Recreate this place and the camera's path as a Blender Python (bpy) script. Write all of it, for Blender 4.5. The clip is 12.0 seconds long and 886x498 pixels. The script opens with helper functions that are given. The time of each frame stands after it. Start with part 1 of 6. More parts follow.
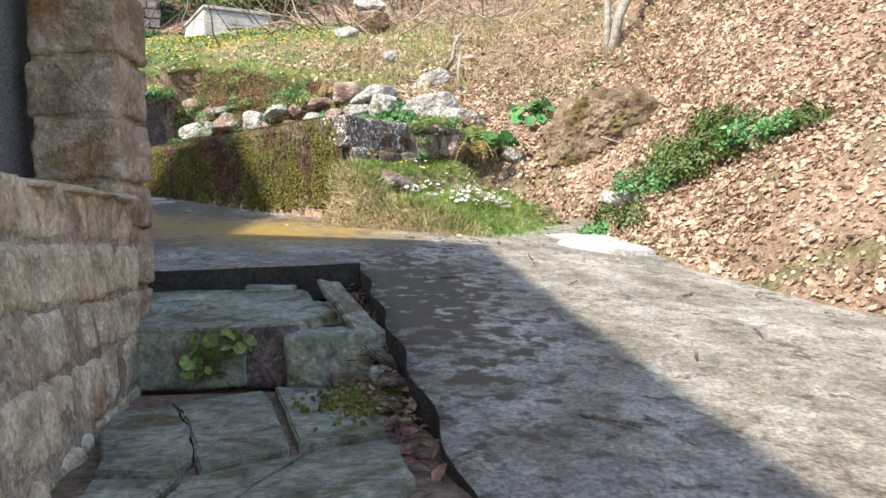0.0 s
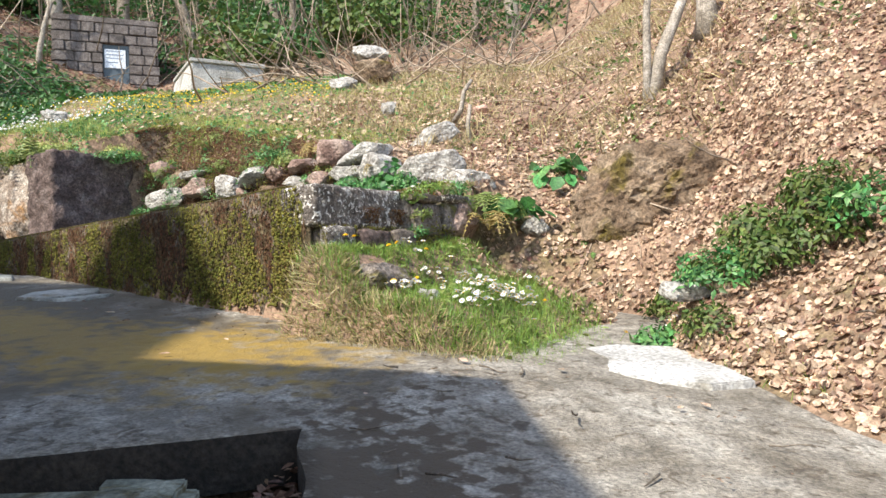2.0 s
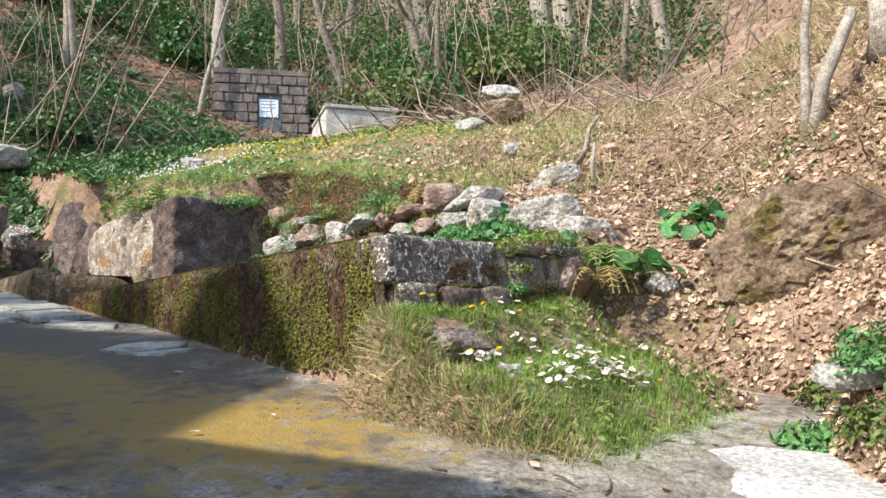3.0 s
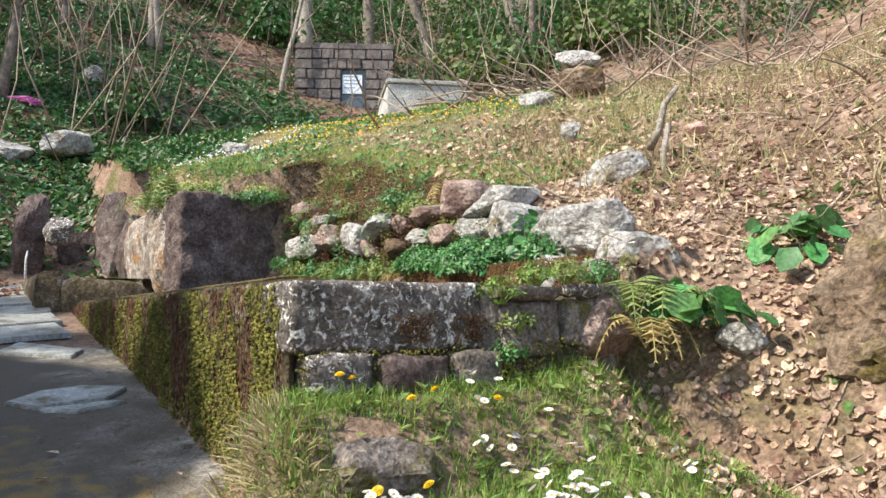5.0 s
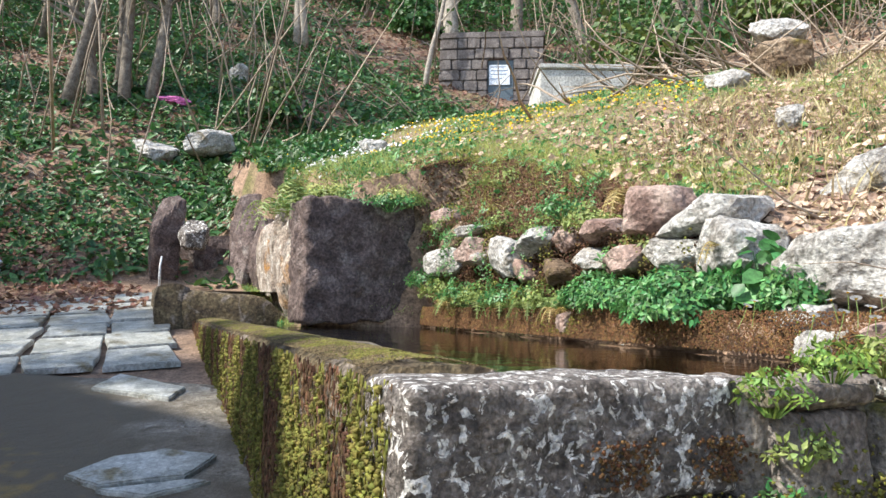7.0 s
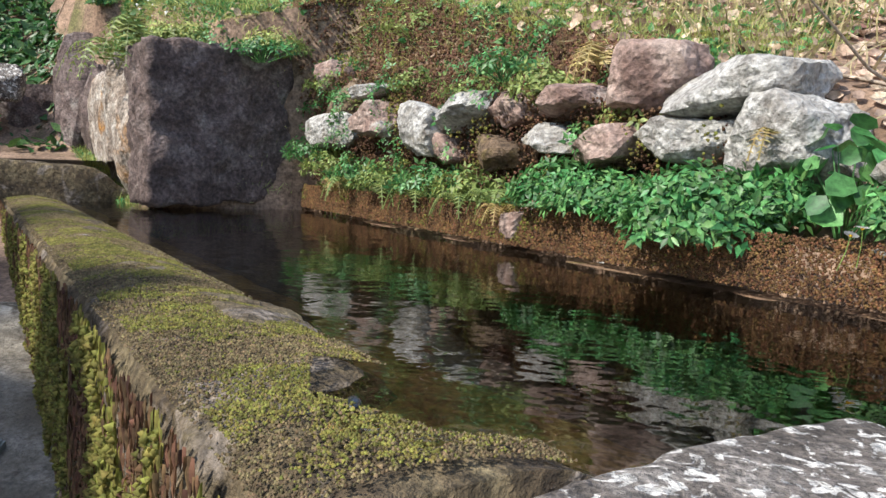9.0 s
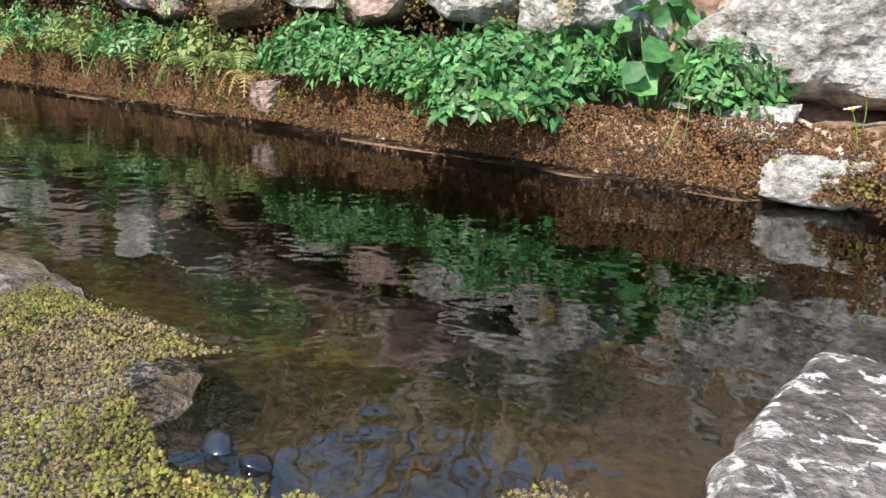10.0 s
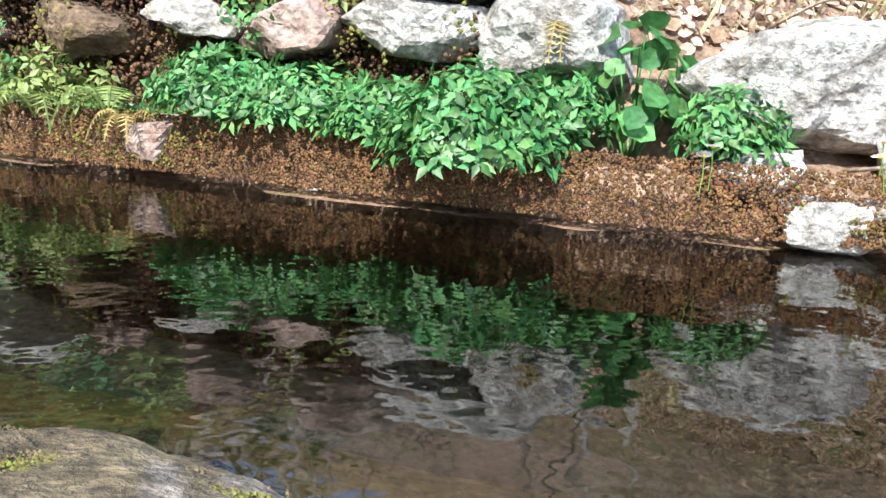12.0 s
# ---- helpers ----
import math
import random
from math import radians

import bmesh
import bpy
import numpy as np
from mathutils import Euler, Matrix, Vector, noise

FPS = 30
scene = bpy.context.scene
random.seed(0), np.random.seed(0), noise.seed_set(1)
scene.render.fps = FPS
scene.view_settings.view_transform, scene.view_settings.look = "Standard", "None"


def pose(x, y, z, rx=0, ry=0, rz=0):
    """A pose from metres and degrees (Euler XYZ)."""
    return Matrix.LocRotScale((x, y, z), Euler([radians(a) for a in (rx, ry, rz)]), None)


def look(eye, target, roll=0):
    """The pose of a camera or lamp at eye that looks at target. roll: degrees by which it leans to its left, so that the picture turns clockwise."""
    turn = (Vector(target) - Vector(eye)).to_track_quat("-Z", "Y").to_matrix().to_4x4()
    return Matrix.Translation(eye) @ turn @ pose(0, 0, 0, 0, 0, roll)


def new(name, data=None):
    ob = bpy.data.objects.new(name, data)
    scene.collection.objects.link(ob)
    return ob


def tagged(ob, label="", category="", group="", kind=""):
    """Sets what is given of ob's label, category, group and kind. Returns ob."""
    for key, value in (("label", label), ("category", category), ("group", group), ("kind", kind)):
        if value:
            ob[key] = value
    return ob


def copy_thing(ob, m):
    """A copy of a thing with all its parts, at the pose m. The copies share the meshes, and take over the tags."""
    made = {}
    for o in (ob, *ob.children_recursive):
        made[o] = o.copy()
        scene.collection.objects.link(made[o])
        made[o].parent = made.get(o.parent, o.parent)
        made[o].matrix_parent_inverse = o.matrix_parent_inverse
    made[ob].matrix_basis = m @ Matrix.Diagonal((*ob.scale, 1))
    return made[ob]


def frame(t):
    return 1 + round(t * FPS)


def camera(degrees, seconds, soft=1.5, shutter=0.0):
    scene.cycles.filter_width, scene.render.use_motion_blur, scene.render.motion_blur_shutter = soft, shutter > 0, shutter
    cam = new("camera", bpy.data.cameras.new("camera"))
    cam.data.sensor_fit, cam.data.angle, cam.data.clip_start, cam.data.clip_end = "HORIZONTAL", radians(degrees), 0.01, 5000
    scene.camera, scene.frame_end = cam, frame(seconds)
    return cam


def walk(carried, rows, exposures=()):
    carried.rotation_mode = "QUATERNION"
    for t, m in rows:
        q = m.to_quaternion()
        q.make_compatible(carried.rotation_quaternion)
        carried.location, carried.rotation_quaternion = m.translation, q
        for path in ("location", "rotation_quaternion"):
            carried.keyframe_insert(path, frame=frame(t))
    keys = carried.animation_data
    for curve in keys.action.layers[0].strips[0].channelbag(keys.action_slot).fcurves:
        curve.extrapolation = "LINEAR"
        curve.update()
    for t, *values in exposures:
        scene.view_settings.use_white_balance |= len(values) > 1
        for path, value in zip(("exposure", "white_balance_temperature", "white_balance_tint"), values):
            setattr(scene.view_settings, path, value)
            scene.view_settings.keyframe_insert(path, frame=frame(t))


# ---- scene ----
cam = camera(59.7, 12.0)
PATH = [
    (0, (0.504, 0.243, 1.037), (0.39, 2.24, 1.014), -2.3),
    (0.5, (0.535, 0.64, 1.071), (0.433, 2.638, 1.075), -2.4),
    (1, (0.572, 1.027, 1.13), (0.463, 3.023, 1.212), -1.3),
    (1.5, (0.562, 1.612, 1.247), (0.306, 3.595, 1.309), -2.2),
    (1.9, (0.598, 2.026, 1.409), (0.443, 4.017, 1.521), -3.0),
    (2, (0.542, 2.128, 1.436), (0.383, 4.118, 1.549), -3.1),
    (2.5, (0.629, 2.534, 1.529), (0.385, 4.503, 1.784), -1.8),
    (2.7, (0.713, 2.72, 1.548), (0.299, 4.66, 1.802), -1.4),
    (4.3, (1.257, 4.134, 1.906), (0.503, 5.976, 2.095), -1.7),
    (4.5, (1.252, 4.299, 1.951), (0.4, 6.095, 2.17), -1.7),
    (5, (1.118, 4.86, 2.12), (0.284, 6.669, 2.29), -0.4),
    (5.5, (1.009, 5.203, 2.169), (-0.049, 6.882, 2.416), 0.6),
    (6, (0.835, 5.61, 2.303), (-0.439, 7.127, 2.579), -1.1),
    (6.5, (0.534, 5.886, 2.389), (-0.654, 7.487, 2.546), -0.6),
    (6.7, (0.45, 5.956, 2.403), (-0.71, 7.577, 2.558), 0.8),
    (8.3, (-0.358, 6.717, 2.708), (-1.499, 8.358, 2.792), 0.3),
    (8.5, (-0.435, 6.804, 2.703), (-1.512, 8.489, 2.706), 1.1),
    (9, (-0.651, 7.124, 2.635), (-1.501, 8.922, 2.424), 1.7),
    (9.5, (-0.86, 7.353, 2.63), (-1.339, 9.249, 2.212), 1.1),
    (10, (-1.039, 7.482, 2.665), (-1.136, 9.4, 2.108), 1.8),
    (10.5, (-1.152, 7.638, 2.624), (-0.976, 9.536, 2.018), 1.8),
    (11, (-1.278, 7.798, 2.625), (-0.902, 9.67, 2.031), 1.8),
    (11.5, (-1.448, 7.863, 2.65), (-0.882, 9.712, 2.139), 2.3),
    (12, (-1.685, 7.867, 2.672), (-1.145, 9.734, 2.201), 3.0),
]
walk(cam, [(t, look(eye, target, roll)) for t, eye, target, roll in PATH], [(0.0, 1.72, 6750, 7), (1.0, 1.5, 6750, 8), (2.0, 1.52, 6800, 8), (4.5, 1.35, 6800, 8), (6.5, 1.66, 6550, 7), (8.5, 1.55, 6500, 8), (9.0, 1.33, 6450, 8), (10.0, 1.6, 6500, 9), (10.5, 1.5, 6500, 10), (11.0, 2.0, 6150, 6), (12.0, 2.12, 6150, 6)])

# ---- world, sun ----
SUN_TO = Vector((-0.52, -0.72, 0.95)).normalized()
world = bpy.data.worlds.new("sky")
scene.world = world
world.use_nodes = True
wt = world.node_tree
sky = wt.nodes.new("ShaderNodeTexSky")
sky.sky_type = "NISHITA"
sky.sun_disc = False
sky.sun_elevation = math.asin(SUN_TO.z)
sky.sun_rotation = math.atan2(SUN_TO.x, SUN_TO.y)
wt.links.new(sky.outputs["Color"], wt.nodes["Background"].inputs["Color"])
wt.nodes["Background"].inputs["Strength"].default_value = 0.135
sun_data = bpy.data.lights.new("sun", "SUN")
sun_data.energy, sun_data.angle, sun_data.color = 2.6, radians(1.2), (1.0, 0.95, 0.87)
sun = new("sun", sun_data)
sun.matrix_world = look(SUN_TO * 60, (0, 0, 0))


# ---- materials ----
def material(name, stops, scale=6.0, rough=0.85, bump=0.3, fine=60.0, metal=0.0, stain=None, stain_scale=1.2, stain_at=(0.5, 0.62), island=0.0, random_hue=0.0, spec=0.4, grain=(0.45, 1.45), mottle=0.0):
    """stops: colours over a two-scale noise. stain: a second colour in blotches. island: brightness spread from piece to piece."""
    m = bpy.data.materials.new(name)
    m.use_nodes = True
    nt = m.node_tree
    bs = nt.nodes["Principled BSDF"]
    bs.inputs["Roughness"].default_value = rough
    bs.inputs["Metallic"].default_value = metal
    bs.inputs["Specular IOR Level"].default_value = spec
    geo = nt.nodes.new("ShaderNodeNewGeometry")
    co = geo.outputs["Position"]

    def tex(sc, detail=6, distort=0.0):
        n = nt.nodes.new("ShaderNodeTexNoise")
        n.inputs["Scale"].default_value = sc
        n.inputs["Detail"].default_value = detail
        n.inputs["Roughness"].default_value = 0.62
        n.inputs["Distortion"].default_value = distort
        nt.links.new(co, n.inputs["Vector"])
        return n.outputs["Fac"]

    def mixc(fac, a, b, mode="MIX"):
        n = nt.nodes.new("ShaderNodeMix")
        n.data_type, n.blend_type = "RGBA", mode
        for sock, v in ((n.inputs[0], fac), (n.inputs[6], a), (n.inputs[7], b)):
            if isinstance(v, bpy.types.NodeSocket):
                nt.links.new(v, sock)
            else:
                sock.default_value = v if isinstance(v, float) else (*v, 1)
        return n.outputs[2]

    ramp = nt.nodes.new("ShaderNodeValToRGB")
    el = ramp.color_ramp.elements
    for i, c in enumerate(stops):
        p = 0.33 + 0.34 * i / max(1, len(stops) - 1)
        e = el[i] if i < 2 else el.new(p)
        e.position, e.color = p, (*c, 1)
    for i in range(min(2, len(stops))):
        el[i].position = 0.33 + 0.34 * i / max(1, len(stops) - 1)
    nt.links.new(tex(scale, 7, 0.4), ramp.inputs[0])
    col = ramp.outputs[0]
    if stain:
        sr = nt.nodes.new("ShaderNodeValToRGB")
        sr.color_ramp.elements[0].position, sr.color_ramp.elements[1].position = stain_at
        nt.links.new(tex(stain_scale, 8, 0.8), sr.inputs[0])
        col = mixc(sr.outputs[0], col, stain)
    f = tex(fine, 6)
    fr = nt.nodes.new("ShaderNodeMapRange")
    fr.inputs[1].default_value, fr.inputs[2].default_value, fr.inputs[3].default_value, fr.inputs[4].default_value = 0.32, 0.68, *grain
    nt.links.new(f, fr.inputs[0])
    comb = nt.nodes.new("ShaderNodeCombineColor")
    for i in range(3):
        nt.links.new(fr.outputs[0], comb.inputs[i])
    col = mixc(1.0, col, comb.outputs[0], "MULTIPLY")
    if mottle:
        mo = nt.nodes.new("ShaderNodeMapRange")
        mo.inputs[1].default_value, mo.inputs[2].default_value, mo.inputs[3].default_value, mo.inputs[4].default_value = 0.36, 0.64, 1 - mottle, 1 + mottle
        nt.links.new(tex(scale * 3.7, 9, 1.2), mo.inputs[0])
        mc = nt.nodes.new("ShaderNodeCombineColor")
        for i in range(3):
            nt.links.new(mo.outputs[0], mc.inputs[i])
        col = mixc(1.0, col, mc.outputs[0], "MULTIPLY")
    if island or random_hue:
        hs = nt.nodes.new("ShaderNodeHueSaturation")
        for sock, lo, hi, mul in ((hs.inputs["Value"], 1 - island, 1 + island, 1.0), (hs.inputs["Hue"], 0.5 - random_hue, 0.5 + random_hue, 7.13)):
            mr = nt.nodes.new("ShaderNodeMapRange")
            mr.inputs[3].default_value, mr.inputs[4].default_value = lo, hi
            fr2 = nt.nodes.new("ShaderNodeMath")
            fr2.operation = "MULTIPLY_ADD"
            fr2.inputs[1].default_value, fr2.inputs[2].default_value = mul, 0.0
            nt.links.new(geo.outputs["Random Per Island"], fr2.inputs[0])
            fx = nt.nodes.new("ShaderNodeMath")
            fx.operation = "FRACT"
            nt.links.new(fr2.outputs[0], fx.inputs[0])
            nt.links.new(fx.outputs[0], mr.inputs[0])
            nt.links.new(mr.outputs[0], sock)
        nt.links.new(col, hs.inputs["Color"])
        col = hs.outputs[0]
    nt.links.new(col, bs.inputs["Base Color"])
    if bump:
        b = nt.nodes.new("ShaderNodeBump")
        b.inputs["Strength"].default_value, b.inputs["Distance"].default_value = bump, 0.04
        add = nt.nodes.new("ShaderNodeMath")
        add.operation = "MULTIPLY_ADD"
        add.inputs[1].default_value = 0.4
        nt.links.new(f, add.inputs[0])
        nt.links.new(tex(scale * 2.5, 6), add.inputs[2])
        nt.links.new(add.outputs[0], b.inputs["Height"])
        nt.links.new(b.outputs[0], bs.inputs["Normal"])
    return m


def leafy(name, cols, island=0.35, hue=0.02, rough=0.55):
    """Thin leaves: some light passes through."""
    m = material(name, cols, 3.0, rough, 0.0, 40.0, island=island, random_hue=hue)
    nt = m.node_tree
    bs = nt.nodes["Principled BSDF"]
    tr = nt.nodes.new("ShaderNodeBsdfTranslucent")
    mx = nt.nodes.new("ShaderNodeMixShader")
    mx.inputs[0].default_value = 0.28
    nt.links.new(bs.inputs["Base Color"].links[0].from_socket, tr.inputs[0])
    nt.links.new(bs.outputs[0], mx.inputs[1])
    nt.links.new(tr.outputs[0], mx.inputs[2])
    nt.links.new(mx.outputs[0], nt.nodes["Material Output"].inputs[0])
    return m


M_SOIL = material("soil", [(0.14, 0.088, 0.058), (0.225, 0.148, 0.10), (0.32, 0.215, 0.15)], 1.6, 0.95, 0.8, 40, stain=(0.115, 0.105, 0.04), stain_scale=0.55, stain_at=(0.54, 0.68), mottle=0.3)
M_ROAD = material("road_concrete", [(0.165, 0.142, 0.11), (0.265, 0.237, 0.196), (0.39, 0.36, 0.31)], 2.2, 0.92, 0.9, 55, stain=(0.12, 0.097, 0.072), stain_scale=9.0, stain_at=(0.54, 0.64), grain=(0.55, 1.4), mottle=0.3)
M_CUTEDGE = material("dark_cut_edge", [(0.02, 0.016, 0.012), (0.045, 0.035, 0.026)], 6.0, 0.95, 0.8, 40)
M_SLATE = material("slate", [(0.12, 0.12, 0.085), (0.215, 0.212, 0.155), (0.32, 0.31, 0.235)], 3.0, 0.75, 0.6, 50, stain=(0.12, 0.10, 0.05), stain_scale=4.5, stain_at=(0.53, 0.62), grain=(0.65, 1.3), mottle=0.38)
M_WALL = material("rubble_wall", [(0.33, 0.265, 0.175), (0.55, 0.465, 0.33), (0.68, 0.60, 0.45)], 4.0, 0.92, 1.0, 60, stain=(0.34, 0.18, 0.10), stain_scale=2.0, stain_at=(0.57, 0.68), grain=(0.78, 1.2), mottle=0.3, island=0.12)
M_MORTAR = material("old_mortar", [(0.25, 0.20, 0.14), (0.42, 0.35, 0.26), (0.54, 0.46, 0.35)], 5.0, 0.95, 1.0, 50, stain=(0.25, 0.13, 0.075), stain_scale=1.8, stain_at=(0.54, 0.68), grain=(0.7, 1.25), mottle=0.3)
M_PILLAR = material("pillar_stone", [(0.25, 0.185, 0.125), (0.40, 0.315, 0.225), (0.53, 0.45, 0.345)], 4.0, 0.9, 1.0, 60, stain=(0.27, 0.15, 0.06), stain_scale=2.4, stain_at=(0.56, 0.68), grain=(0.75, 1.2), mottle=0.3)
M_RENDER = material("grey_render", [(0.22, 0.23, 0.24), (0.29, 0.30, 0.31)], 2.0, 0.9, 0.2, 80)
M_LICHEN = material("lichen_stone", [(0.075, 0.062, 0.053), (0.17, 0.145, 0.128), (0.29, 0.26, 0.235)], 9.0, 0.92, 1.0, 70, stain=(0.66, 0.63, 0.59), stain_scale=26.0, stain_at=(0.545, 0.57), mottle=0.45)
M_GREYROCK = material("grey_rubble", [(0.10, 0.08, 0.067), (0.19, 0.158, 0.135), (0.30, 0.262, 0.23)], 6.0, 0.92, 1.0, 50, stain=(0.13, 0.115, 0.03), stain_scale=3.0, stain_at=(0.54, 0.64), mottle=0.4)
# wet slate, its base colour lightened for the sky it reflects
M_WETSLATE = material("sky_paled_wet_slate", [(0.24, 0.24, 0.21), (0.36, 0.36, 0.33), (0.48, 0.48, 0.45)], 4.0, 0.35, 0.5, 50, stain=(0.16, 0.13, 0.07), stain_scale=3.0, stain_at=(0.55, 0.66), grain=(0.7, 1.25), mottle=0.3)
M_WHITEROCK = material("pale_rock", [(0.22, 0.195, 0.17), (0.42, 0.40, 0.37), (0.62, 0.60, 0.57)], 9.0, 0.92, 1.0, 40, stain=(0.20, 0.165, 0.11), stain_scale=3.0, stain_at=(0.56, 0.68))
M_REDROCK = material("reddish_rock", [(0.17, 0.105, 0.085), (0.29, 0.20, 0.165), (0.40, 0.31, 0.26)], 5.0, 0.9, 0.7, 45, stain=(0.45, 0.43, 0.39), stain_scale=3.2, stain_at=(0.57, 0.68))
M_DARKROCK = material("dark_block", [(0.065, 0.045, 0.040), (0.125, 0.088, 0.078), (0.20, 0.155, 0.14)], 5.0, 0.88, 1.0, 40, stain=(0.25, 0.215, 0.19), stain_scale=3.0, stain_at=(0.58, 0.68), mottle=0.35)
M_LIME = material("lime_streaked_rock", [(0.17, 0.12, 0.09), (0.34, 0.28, 0.23), (0.55, 0.50, 0.44)], 6.0, 0.9, 1.0, 40, stain=(0.34, 0.17, 0.05), stain_scale=2.2, stain_at=(0.56, 0.66), mottle=0.4)
M_OCHRE = material("ochre_silt", [(0.28, 0.16, 0.04), (0.46, 0.28, 0.075), (0.60, 0.40, 0.14)], 4.0, 0.9, 0.4, 50, mottle=0.3)
M_PINK = material("pink_stone", [(0.44, 0.27, 0.21), (0.56, 0.37, 0.30)], 5.0, 0.9, 0.4, 50)
M_EARTHROCK = material("earthy_rock", [(0.075, 0.048, 0.030), (0.165, 0.112, 0.072), (0.30, 0.225, 0.155)], 3.0, 0.95, 1.0, 40, stain=(0.115, 0.085, 0.02), stain_scale=2.2, stain_at=(0.54, 0.64), mottle=0.4)
M_MOSSWALL = material("mossy_wall", [(0.055, 0.038, 0.024), (0.115, 0.085, 0.048), (0.19, 0.15, 0.085)], 7.0, 0.95, 1.0, 34, stain=(0.225, 0.185, 0.15), stain_scale=4.0, stain_at=(0.55, 0.62), mottle=0.4)
M_MOSS = leafy("moss", [(0.13, 0.13, 0.025), (0.26, 0.235, 0.058)], 0.4, 0.03, 0.9)
M_ORANGE = leafy("rusty_moss", [(0.105, 0.053, 0.024), (0.215, 0.115, 0.048)], 0.45, 0.025, 0.9)
M_RIMMOSS = leafy("dry_brown_moss", [(0.125, 0.092, 0.048), (0.25, 0.19, 0.095)], 0.45, 0.025, 0.9)
M_BANK = material("brown_bank", [(0.12, 0.068, 0.04), (0.21, 0.125, 0.075), (0.29, 0.185, 0.11)], 6.0, 0.95, 1.0, 30, stain=(0.17, 0.14, 0.03), stain_scale=2.4, stain_at=(0.54, 0.66))
M_BED = material("basin_bed", [(0.10, 0.09, 0.07), (0.19, 0.165, 0.125), (0.28, 0.245, 0.19)], 3.0, 0.95, 0.5, 30, mottle=0.35)
M_HUT = material("hut_stone", [(0.09, 0.076, 0.068), (0.15, 0.128, 0.118), (0.22, 0.192, 0.178)], 4.0, 0.92, 0.9, 30, island=0.25)
M_CONCRETE = material("old_concrete", [(0.34, 0.325, 0.30), (0.45, 0.435, 0.41), (0.55, 0.54, 0.51)], 2.0, 0.9, 0.4, 40, stain=(0.24, 0.22, 0.18), stain_scale=1.6, stain_at=(0.56, 0.7))
M_DOOR = material("blue_grey_door", [(0.075, 0.10, 0.12), (0.105, 0.135, 0.155)], 3.0, 0.5, 0.1, 50)
M_SIGN = material("sign_white", [(0.72, 0.77, 0.83), (0.8, 0.84, 0.88)], 2.0, 0.5, 0.0, 30)
M_SIGNTEXT = material("sign_print", [(0.20, 0.26, 0.36), (0.24, 0.30, 0.4)], 2.0, 0.6, 0.0, 30)
M_BARK = material("bark", [(0.11, 0.085, 0.065), (0.20, 0.165, 0.13), (0.29, 0.25, 0.205)], 9.0, 0.95, 0.8, 50, island=0.2)
M_PALEBARK = material("pale_bark", [(0.20, 0.17, 0.14), (0.31, 0.27, 0.22), (0.43, 0.38, 0.33)], 9.0, 0.9, 0.6, 60, island=0.2)
M_TWIG = material("dry_twig", [(0.27, 0.20, 0.145), (0.42, 0.34, 0.26)], 6.0, 0.9, 0.2, 60, island=0.4)
M_LITTER = leafy("fallen_leaves", [(0.36, 0.235, 0.155), (0.52, 0.375, 0.27), (0.66, 0.52, 0.40)], 0.45, 0.014, 0.75)
M_DARKLITTER = leafy("old_leaves", [(0.17, 0.09, 0.065), (0.30, 0.175, 0.12)], 0.4, 0.02, 0.8)
M_EARTHMOSS = leafy("brown_earth_moss", [(0.095, 0.05, 0.028), (0.19, 0.105, 0.055)], 0.4, 0.025, 0.9)
M_GRASS = leafy("grass_blades", [(0.14, 0.24, 0.04), (0.25, 0.37, 0.08)], 0.35, 0.035)
M_DRYGRASS = leafy("dry_grass", [(0.36, 0.29, 0.14), (0.50, 0.42, 0.24)], 0.3, 0.02)
M_LAWN = leafy("meadow_grass", [(0.30, 0.36, 0.08), (0.50, 0.52, 0.18)], 0.4, 0.04)
M_HERB = leafy("herb_leaves", [(0.06, 0.175, 0.045), (0.13, 0.30, 0.095)], 0.5, 0.03, 0.45)
M_IVY = leafy("ground_ivy", [(0.04, 0.105, 0.028), (0.075, 0.17, 0.045)], 0.4, 0.03, 0.45)
M_BUSH = leafy("bush_leaves", [(0.06, 0.10, 0.02), (0.12, 0.17, 0.04)], 0.4, 0.03)
M_FERN = leafy("fern_green", [(0.16, 0.23, 0.06), (0.27, 0.32, 0.09)], 0.25, 0.02)
M_DEADFERN = leafy("fern_yellow", [(0.36, 0.26, 0.09), (0.46, 0.36, 0.14)], 0.25, 0.02)
M_PETAL = leafy("white_petals", [(0.78, 0.77, 0.75), (0.84, 0.83, 0.82)], 0.05, 0.0)
M_YELLOW = leafy("yellow_petals", [(0.80, 0.50, 0.01), (0.85, 0.60, 0.02)], 0.1, 0.01)
M_SHELL = material("black_shell", [(0.008, 0.010, 0.014), (0.02, 0.025, 0.032)], 20.0, 0.12, 0.0, 60, spec=0.8)
M_MAGENTA = material("magenta_cloth", [(0.50, 0.10, 0.28), (0.62, 0.17, 0.38)], 5.0, 0.8, 0.3, 40)
M_PLASTIC = material("white_plastic", [(0.62, 0.63, 0.62), (0.78, 0.79, 0.78)], 6.0, 0.45, 0.4, 30)
M_ROOF = material("roof_tiles", [(0.25, 0.13, 0.09), (0.36, 0.2, 0.14)], 3.0, 0.9, 0.5, 30)
M_CUT = material("cut_wood", [(0.50, 0.40, 0.26), (0.62, 0.52, 0.37)], 12.0, 0.85, 0.2, 60)


